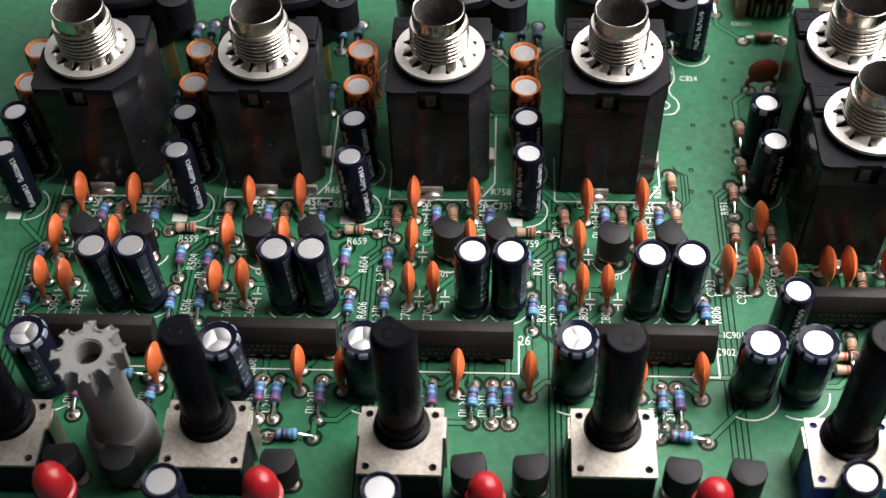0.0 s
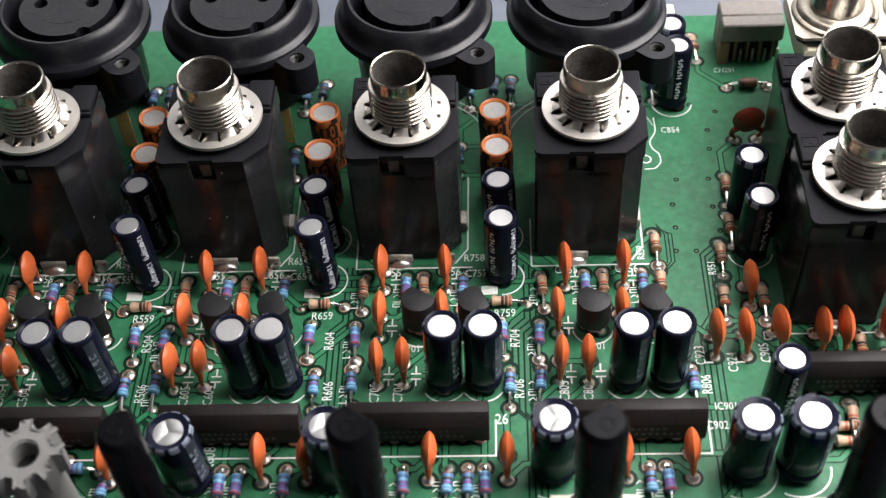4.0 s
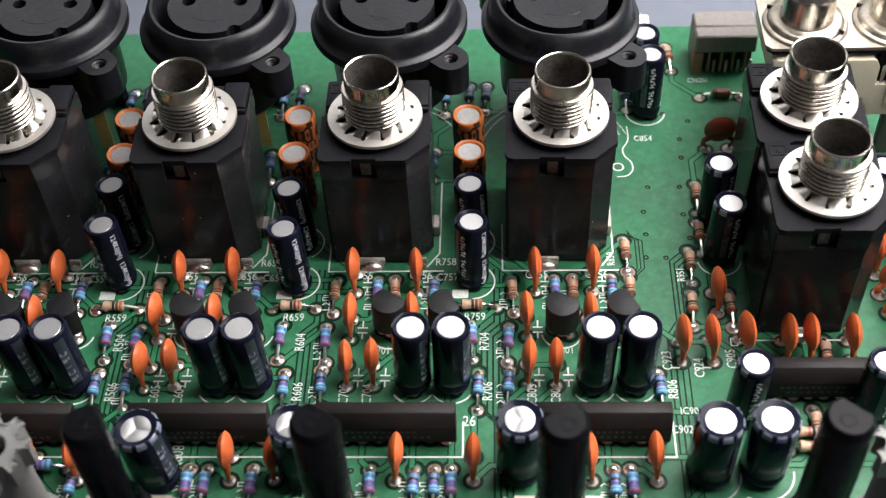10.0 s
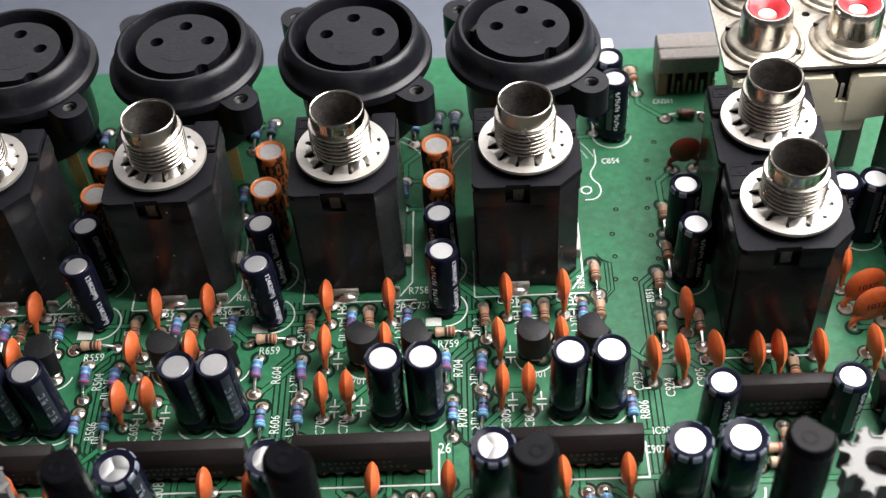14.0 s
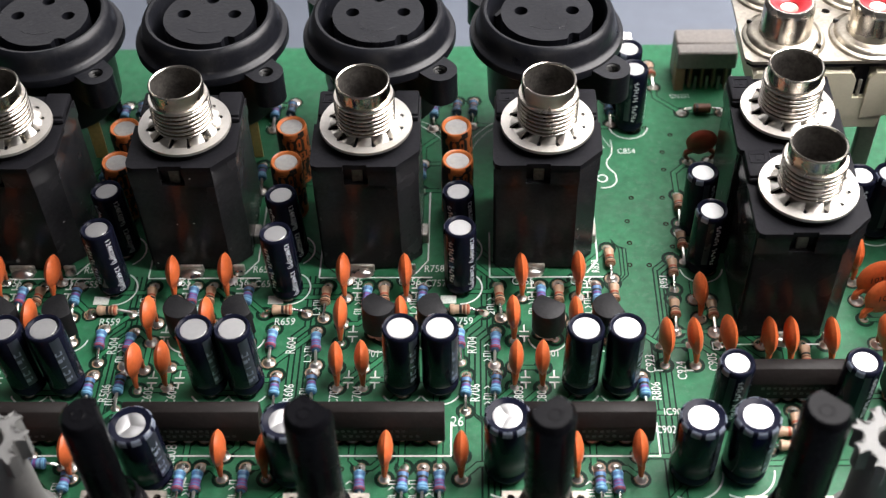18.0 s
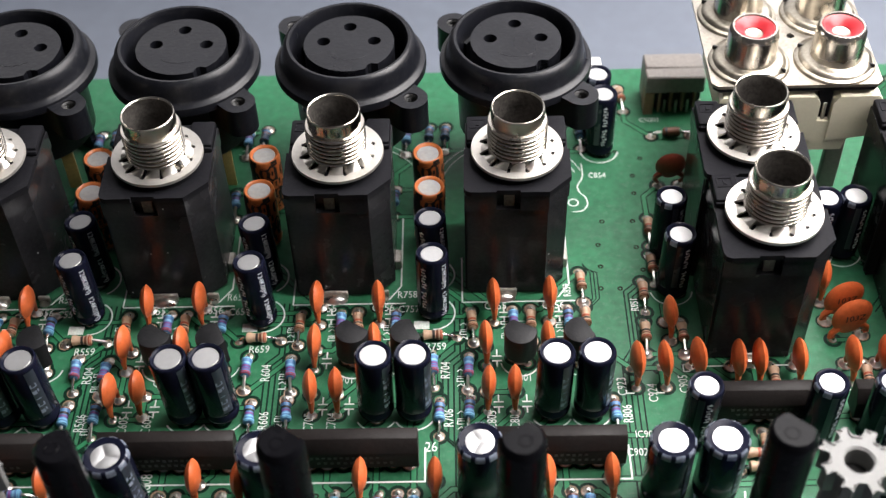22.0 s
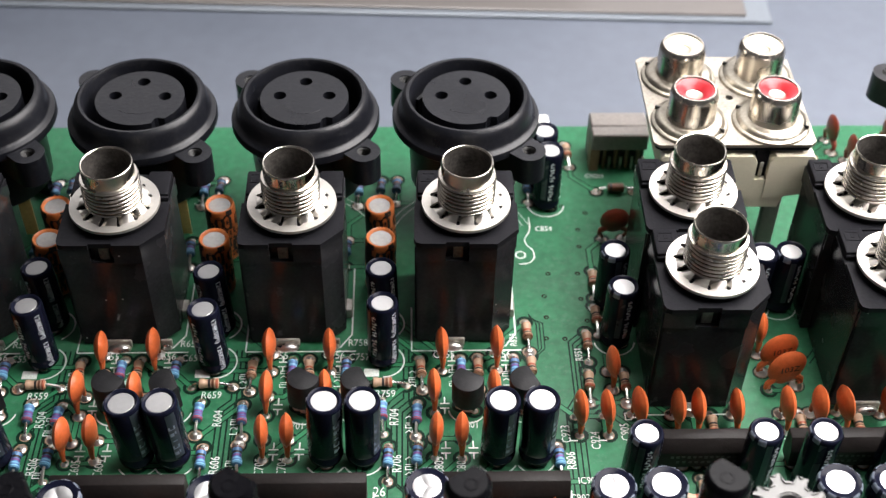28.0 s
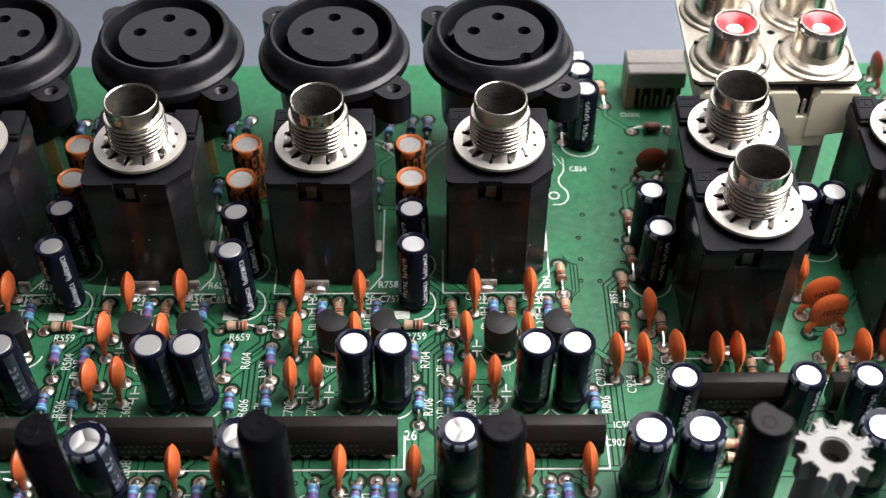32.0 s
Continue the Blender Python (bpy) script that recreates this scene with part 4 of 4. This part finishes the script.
# each channel's small parts: offsets from the jack
for k, c in enumerate(CH):
    r1, r2, r3, tr = (((-0.42, 0.50), (-0.66, 0.33), (-0.68, -0.25), (-0.06, 0.90)), ((-0.39, 0.52), (-0.61, 0.35), (-0.66, -0.23), (-0.06, 0.90)),
                      ((-0.43, 0.56), (-0.45, 0.55), (-0.46, -0.04), (0.17, 1.05)), ((-0.40, 0.53), (-0.55, 0.43), (-0.55, -0.10), (0.01, 0.97)))[k]
    for row, y in ((r1, 0.60), (r2, -0.34), (r3, -1.27)):
        for dx in row:
            disc_at(disc, c + dx, y + jig(0.03), jig(5), (jig(2), jig(3)))
            silk_line([(c + dx + 0.10, y + 0.02), (c + dx + 0.26, y + 0.02)])
            silk_line([(c + dx + 0.10, y - 0.08), (c + dx + 0.26, y - 0.08)])
            silk_line([(c + dx + 0.18, y + 0.02), (c + dx + 0.18, y + 0.16)], 0.025)
            silk_line([(c + dx + 0.18, y - 0.08), (c + dx + 0.18, y - 0.2)], 0.025)
    for dx, tn in zip(tr, (-32, -62)):
        trans_at(c + dx, -0.42, tn + jig(4), jig(3))
        silk_arc(c + dx, -0.42, 0.32, 190, 350)
    for dx, y, f in ((-0.76, 0.32, tan_r), (-0.07, 0.33, blue_a), (0.22, 0.33, tan_r), (0.85, 0.34, blue_b)):
        res_at(f, c + dx, y, jig(4))
        code(c + dx - 0.15, y - 0.12)
    for dx, y, f in ((-0.80, -0.66, blue_a), (-0.80, -1.50, blue_b)):
        res_at(f, c + dx - (0.16 if k < 2 else 0.04), y, jig(4))
        code(c + dx - (0.16 if k < 2 else 0.04) - 0.13, y - 0.12)
    if k < 3:
        x = (-2.93, -0.02, 2.91)[k]
        res_at(tan_b, x + 0.04, 0.07, 90)
        res_at(blue_a, x + (0.0, -0.12, 0.0)[k], -0.60, jig(3))
        res_at(blue_b, x + (0.0, 0.03, 0.10)[k], -1.55, jig(3))
        n = str(5 + k)
        legend("R%s59" % n, x + 0.04, -0.105, 0.2)
        legend("R%s04" % n, x + 0.20, -0.60, 0.20, 90)
        legend("R%s06" % n, x + 0.25, -1.55, 0.20, 90)
        legend("R%s58" % n, x - 0.45, 1.05, 0.20)
    n = str(5 + k)
    legend("C%s55" % n, c - 0.36, 0.76, 0.21)
    legend("C%s56" % n, c + 0.62, 0.76, 0.21)
    legend("C%s05" % n, c - 0.48 if k > 1 else c - 0.5, -1.60, 0.20, 90)
    legend("C%s04" % n, c - 0.12, -1.60, 0.20, 90)
    legend("Q%s01" % n, c + 0.02, -0.78, 0.18)
    # by the microphone sockets
    res_at(blue_b, c + (0.83 if k < 2 else 0.95), 4.98, jig(4))
    for dx in (1.13,) if k < 2 else (1.38, 1.69):
        dark_at(c + dx, 5.05, jig(4))
    res_at(blue_b, c + 0.76, 3.3, jig(4))
    silk_line([(c - 0.92, 0.86), (c + 1.0, 0.86)])
    silk_line([(c - 0.92, 0.86), (c - 0.92, 1.9)])
    silk_line([(c + 0.92, 2.9), (c + 0.92, 1.25), (c + 0.72, 0.95)])
    for r in (1.3, 1.42):
        silk_arc(c, 3.6, r, 20, 60, 0.013)
        silk_arc(c, 3.6, r, 120, 160, 0.013)

res_at(tan_r, 5.46, 0.36, jig(3))
res_at(tan_r, 5.44, 1.16, 3)
legend("R859", 5.20, 1.10, 0.17, 90)
res_at(blue_b, 5.78, -1.58, 2)
legend("R806", 5.98, -1.52, 0.2, 90)
legend("C923", 5.94, -0.98, 0.2, 90)
legend("C924", 6.42, -1.12, 0.2, 90)
legend("C854", 5.95, 3.95, 0.18)
legend("C905", 6.93, -0.95, 0.2, 90)


def smooth_line(pts, w=0.022, n=6):
    """A printed line rounded through its points."""
    p = [Vector(q) for q in (pts[0], *pts, pts[-1])]
    out = []
    for k in range(1, len(p) - 2):
        for i in range(n):
            t = i / n
            out.append(0.5 * (2 * p[k] + (p[k + 1] - p[k - 1]) * t + (2 * p[k - 1] - 5 * p[k] + 4 * p[k + 1] - p[k + 2]) * t * t + (3 * p[k] - p[k - 1] - 3 * p[k + 1] + p[k + 2]) * t ** 3))
    silk_line([tuple(q) for q in out + [p[-1]]], w)


smooth_line([(5.68, 4.28), (5.68, 3.93), (5.57, 3.68), (5.60, 3.5), (5.70, 3.36), (5.71, 3.16), (5.60, 3.02), (5.42, 3.0)])
silk_arc(5.46, 3.24, 0.09, 0, 360)
legend("R952", 7.05, 0.16, 0.2, 90)


silk_line([(8.62, -0.42), (8.98, 0.05), (9.05, 0.6)])
silk_line([(7.28, -0.60), (8.95, -0.60)])
for q in (((6.96, -0.70), (7.06, -0.70)), ((6.96, -0.56), (7.06, -0.56)), ((6.96, -0.70), (6.96, -0.56)), ((7.06, -0.70), (7.06, -0.56))):
    silk_line(q, 0.02)
# chips and the row before them
for x in (-3.99, -1.09, 1.67, 4.80):
    chip_at(chip_std, x, -2.40)
    silk_line([(x - 1.1, -2.72), (x + 1.12, -2.72), (x + 1.12, -2.1)])
legend("26", 2.88, -2.10, 0.24)
for x in (-3.55, -2.85, -0.62, 0.07, 1.81, 2.95, 4.66, 5.60):
    disc_at(disc, x, -2.92, jig(8), (jig(2), jig(4)))
for x, f in ((1.45, blue_a), (2.08, blue_b), (2.38, blue_b), (2.63, blue_a), (-1.23, blue_a), (-0.97, blue_a), (-0.28, blue_a), (4.99, blue_b), (5.25, blue_a), (-2.93, blue_b), (-4.1, blue_a)):
    res_at(f, x, -3.28, jig(4))
    code(x - 0.15, -3.36)
res_at(blue_b, -3.40, -2.92, 90)
res_at(blue_b, -0.68, -3.95, 90)
res_at(blue_b, 5.28, -3.85, 85)
legend("R608", -1.45, -2.72, 0.24, 90)
for x, y, ly in ((-4.55, -3.10, -3), (-1.64, -3.10, -2.5), (0.46, -3.04, 0), (3.62, -2.97, 0), (6.33, -3.0, 1.0), (7.09, -2.97, 1.2), (9.65, -2.96, 1.5), (10.45, -2.95, 1.5)):
    cap_at(big_cap, x, y, jig(40), (jig(0.8), ly))
    silk_arc(x, y, 0.48, -120, 0)
for x, y, a, top in ((-4.72, -4.22, 10, 3.2), (-1.75, -4.18, -65, 3.16), (1.09, -4.22, -35, 3.28), (4.13, -4.18, 35, 3.20), (7.47, -4.26, -40, 3.40)):
    put(tagged(pot(a, x > 7, top), group=pot_group), at(x, y))
for x, y in ((-3.15, -4.12), (8.48, -4.12)):
    gear_place(at(x, y, 0, 0, 0, jig(20)))
for x in (-3.75, -0.80, 2.32, 5.45):
    led_place(at(x, -5.35))
for x in (-3.85, -3.0, -0.67, 2.07, 2.96, 5.12, 6.03):
    trans_at(x, -4.75, jig(10))
for x, y in ((-2.1, -5.5), (0.9, -5.55), (7.38, -5.2)):
    cap_at(small_cap, x, y, jig(30))

# right-hand section
for x in (6.14, 6.62, 7.11, 7.74, 8.10, 8.75, 9.58, 10.08, 10.54, 11.27):
    disc_at(broad_disc, x, -0.80 + jig(0.02), 3 + jig(7), (jig(2), jig(3)))
    silk_line([(x - 0.16, -1.12), (x - 0.02, -1.12)])
disc_at(disc, 6.80, 0.15, 5)
disc_at(disc, 9.46, 0.92, -8)
disc_at(wide_disc, 9.68, 0.36, -78, (0, -4), spread=0.25)
disc_at(wide_disc, 9.73, -0.04, -78, (0, -5), spread=0.25)
disc_at(rust_disc, 7.24, 3.66, -88)
disc_at(rust_disc, 12.05, 6.4, 5)
disc_at(rust_disc, 13.2, 6.3, 8)
disc_at(rust_disc, 12.3, 5.75, 0)
for x, y in ((6.97, 1.08), (6.96, 1.95), (9.52, 1.88), (10.02, 1.90), (6.04, 4.66), (5.98, 5.25)):
    cap_at(tall_cap, x, y, jig(20) + 60, (jig(1), 1.0))
    silk_arc(x, y, 0.36, -170, -10)
for x in (6.93, 8.78, 9.68, 10.9):
    cap_at(tall_cap, x, -2.02, jig(20) + 60, (jig(1), 1.5))
chip_at(chip_wide, 8.10, -1.62, 1.9)
chip_at(chip_wide, 10.35, -1.62, 1.9)
for x, y, f in ((6.48, 0.92, tan_r), (6.42, 0.02, tan_b), (7.03, 0.0, tan_b), (6.59, 6.12, tan_b), (8.37, -0.95, tan_b), (8.0, -2.25, tan_r), (6.70, 1.55, tan_b), (6.74, 2.45, tan_r), (9.85, -0.95, tan_r), (10.8, -0.95, tan_b), (11.6, 5.7, tan_b), (11.5, 0.2, tan_r)):
    res_at(f, x, y, jig(5))
res_at(tan_r, 7.9, -2.35, 90)
res_at(tan_r, 7.9, -2.6, 90)
legend("C902", 6.05, -2.25, 0.18)
legend("IC901", 6.22, -1.92, 0.17)
legend("C952", 6.74, -0.25, 0.18, 90)
legend("R951", 6.32, 0.75, 0.17, 90)
trans_at(7.95, -3.35, 60)

box_white = thing("white_capacitor", "small white box-shaped film capacitor", "capacitor")
part("case", box(-0.16, 0.16, -0.2, 0.2, 0.04, 0.85, 0.03), M_WHITEPL, box_white)
part("lead", tube([(0, -0.1, -0.1), (0, -0.1, 0.06)], 0.03), M_LEAD, box_white)
put(box_white, at(6.02, 6.25))

diode = thing("diode", "dark striped diode lying on the board", "diode")
part("body", lathe([(0, -0.16), (0.07, -0.16), (0.09, -0.14), (0.09, 0.14), (0.07, 0.16), (0, 0.16)], 14, axis="y", m=Matrix.Translation((0, 0, 0.12))), BANDS["brown"], diode)
part("band", lathe([(0.093, 0.08), (0.093, 0.13)], 14, axis="y", m=Matrix.Translation((0, 0, 0.12))), BANDS["black"], diode)
for s in (-1, 1):
    part("lead", tube([(0, s * 0.19, 0.12), (0, s * 0.33, 0.10), (0, s * 0.38, -0.1)], 0.026), M_LEAD, diode)
put(diode, at(7.46, 5.02, 0, 0, 0, 90))
pads(7.46, 5.02, (-0.38, 0), (0.38, 0))
legend("CN201", 7.1, 5.5, 0.16)

# ribbon header behind the phono block
hd = thing("ribbon_header", "grey-brown pin header connector at the board edge", "connector")
part("housing", box(-0.58, 0.55, -0.05, 0.40, 0.05, 0.92, 0.03), M_HEADER, hd)
# black block added behind the pins: the shade of the gaps as colour
part("pin_block", box(-0.56, 0.53, -0.16, -0.05, 0.0, 0.53, 0.01), M_HOLE, hd, "near-black block standing in for the shaded gaps between the pins")
part("shroud", box(-0.58, 0.55, -0.35, -0.05, 0.52, 0.92, 0.03), M_HEADER, hd)
for k in range(4):
    part("pin", box(-0.20 + 0.225 * k, -0.15 + 0.225 * k, -0.30, -0.25, -0.05, 0.30, 0.008), M_TIN, hd)
    part("divider", box(-0.31 + 0.225 * k, -0.265 + 0.225 * k, -0.33, -0.05, 0.05, 0.55, 0.004), M_PIN, hd)
part("end_block", box(-0.58, -0.40, -0.35, -0.05, 0.0, 0.53, 0.01), M_PIN, hd)
put(hd, at(7.58, 6.02))

# flat instrument lying on the table behind the board
case = thing("metal_panel", "flat grey instrument with a clear pale rim on the table", "panel")
part("rim", box(-48, 0, 0, 20, -0.0, 0.10, 0.03), M_CASE, case, "pale clear base sheet")
part("sheet", box(-48, -0.62, 0.16, 19.8, 0.10, 0.18, 0.03), M_PALE, case, "dull brown-grey cover")
part("body", box(-46, -4.4, 1.2, 19, 0.18, 1.7, 0.15, seg=2), M_DARKCASE, case, "dark grey-brown body").rotation_euler = (0, 0, radians(2.4))
put(case, at(12.2, 11.95, TABLE_Z, 0, 0, -2.4))

# ---- copper runs, holes, legends and solder ----
for x, y in ((5.82, 2.16), (5.82, 1.64), (6.11, 1.12), (5.94, 2.74), (6.61, 3.93), (6.49, 2.09), (5.78, 1.13), (6.59, 3.46), (6.49, 2.74), (0.55, -1.05), (0.6, 0.75), (-2.45, -0.9), (3.42, -0.95), (1.15, -2.95), (2.3, -2.95), (4.4, -2.95), (5.2, -2.95), (6.55, 1.55), (6.35, 4.6), (6.8, 4.4), (-0.3, 4.6), (2.5, 4.5)):
    part("via", lathe([(0.05, 0.006), (0.025, 0.0062), (0.022, -0.05), (0, -0.05)], 10), M_VIA, board).location = (x * CM, y * CM, 0)
# routed copper: each run a mask-green strip between two dark etched edges
spots = sorted(set((round(a, 3), round(b, 3)) for a, b in PADS))
used, laid = set(), []
fine = bmesh.new()


def clear(path, ends):
    """Whether a run keeps off the runs already laid and off other pads."""
    for a, b in zip(path, path[1:]):
        n = max(2, int(math.hypot(b[0] - a[0], b[1] - a[1]) / 0.06))
        for k in range(n + 1):
            q = (a[0] + (b[0] - a[0]) * k / n, a[1] + (b[1] - a[1]) * k / n)
            own = min(math.hypot(q[0] - e[0], q[1] - e[1]) for e in ends)
            if own > 0.12 and any(abs(q[0] - r[0]) < 0.13 and abs(q[1] - r[1]) < 0.13 for r in laid):
                return False
            if any(math.hypot(q[0] - u, q[1] - v) < 0.22 for u, v in spots if (u, v) not in ends):
                return False
    return True


for i, (x, y) in enumerate(spots):
    near = sorted((math.hypot(x - u, y - v), j) for j, (u, v) in enumerate(spots) if j != i)
    picks = [j for d, j in near if 0.3 < d < 2.4][:12]
    for j in rnd.sample(picks, min(5, len(picks))):
        if (j, i) in used or (i, j) in used:
            continue
        used.add((i, j))
        u, v = spots[j]
        dx, dy = u - x, v - y
        d = min(abs(dx), abs(dy))
        bend = (u - math.copysign(d, dx), y) if abs(dx) > abs(dy) else (x, v - math.copysign(d, dy))
        path = [(x, y), bend, (u, v)]
        path = [q for k, q in enumerate(path) if k == 0 or math.hypot(q[0] - path[k - 1][0], q[1] - path[k - 1][1]) > 0.05]
        if len(path) > 1 and clear(path, (spots[i], spots[j])):
            for a, b in zip(path, path[1:]):
                n = max(2, int(math.hypot(b[0] - a[0], b[1] - a[1]) / 0.06))
                laid += [(a[0] + (b[0] - a[0]) * k / n, a[1] + (b[1] - a[1]) * k / n) for k in range(n + 1)]
            trace(path, 0.115, gaps)
            trace(path, 0.075, z=0.0085)
for i, (x, y) in enumerate(spots):
    z = 0.0068 + 0.0003 * (i % 5)
    lathe([(0.155, z), (0.10, z)], 14, gaps, m=Matrix.Translation((x, y, 0)))
for g in (-5.9, -2.97, 0.0, 2.9):
    for i in range(4):
        x = g + 0.36 + 0.09 * i
        trace([(x, 0.9), (x, -0.2 - 0.05 * i), (x - 0.2, -0.4 - 0.05 * i), (x - 0.2, -1.9 - 0.04 * i), (x, -2.1 - 0.04 * i), (x, -5.2)], 0.03, fine, 0.0052)
for i in range(4):
    x = 6.1 + 0.07 * i
    trace([(x + 0.45, 1.42 - 0.06 * i), (x + 0.06, 1.05 - 0.06 * i), (x + 0.06, -0.2), (x - 0.12 + 0.02 * i, -0.5), (x - 0.12 + 0.02 * i, -5.0)], 0.026, fine, 0.0056)
for i in range(3):
    trace([(5.5, 1.72 - 0.05 * i), (5.62 + 0.06 * i, 1.5), (5.62 + 0.06 * i, 0.9), (5.5, 0.72 - 0.05 * i)], 0.02, fine, 0.0056)
for i in range(5):
    trace([(10.6 + 0.12 * i, 3.0), (10.6 + 0.12 * i, 1.0), (10.2 + 0.12 * i, 0.5)], 0.026, fine, 0.0056)
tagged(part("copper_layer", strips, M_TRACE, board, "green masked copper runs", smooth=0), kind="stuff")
tagged(part("fine_etch_layer", fine, M_GAP, board, "thin dark etched lines", smooth=0), kind="stuff")
tagged(part("etched_layer", gaps, M_GAP, board, "dark gaps between copper runs", smooth=0), kind="stuff")
for bm in silk:
    part("printed_line", bm, M_SILK, board, smooth=0)

joint = lathe([(0.115, 0.009), (0.11, 0.015), (0.075, 0.03), (0.045, 0.075), (0.0, 0.085)], 12)
ring = lathe([(0.138, 0.0092), (0.13, 0.0105), (0.10, 0.0105)], 12)
first = None
for x, y in sorted(set((round(a, 3), round(b, 3)) for a, b in PADS), key=lambda p: (abs(p[0] - 2.5), p[1])):
    if first is None:
        first = part("solder_joint", joint, M_SOLDER, board)
        halo = part("flux_ring", ring, M_FLUX, first)
        s, h = first, halo
    else:
        s = new("solder_joint", first.data)
        h = new("flux_ring", halo.data)
        s.parent, h.parent = board, s
    s.location = (x * CM, y * CM, 0)
    q = 0.54 + 0.36 * rnd.random()
    s.scale = (q, q * (0.9 + 0.2 * rnd.random()), q)
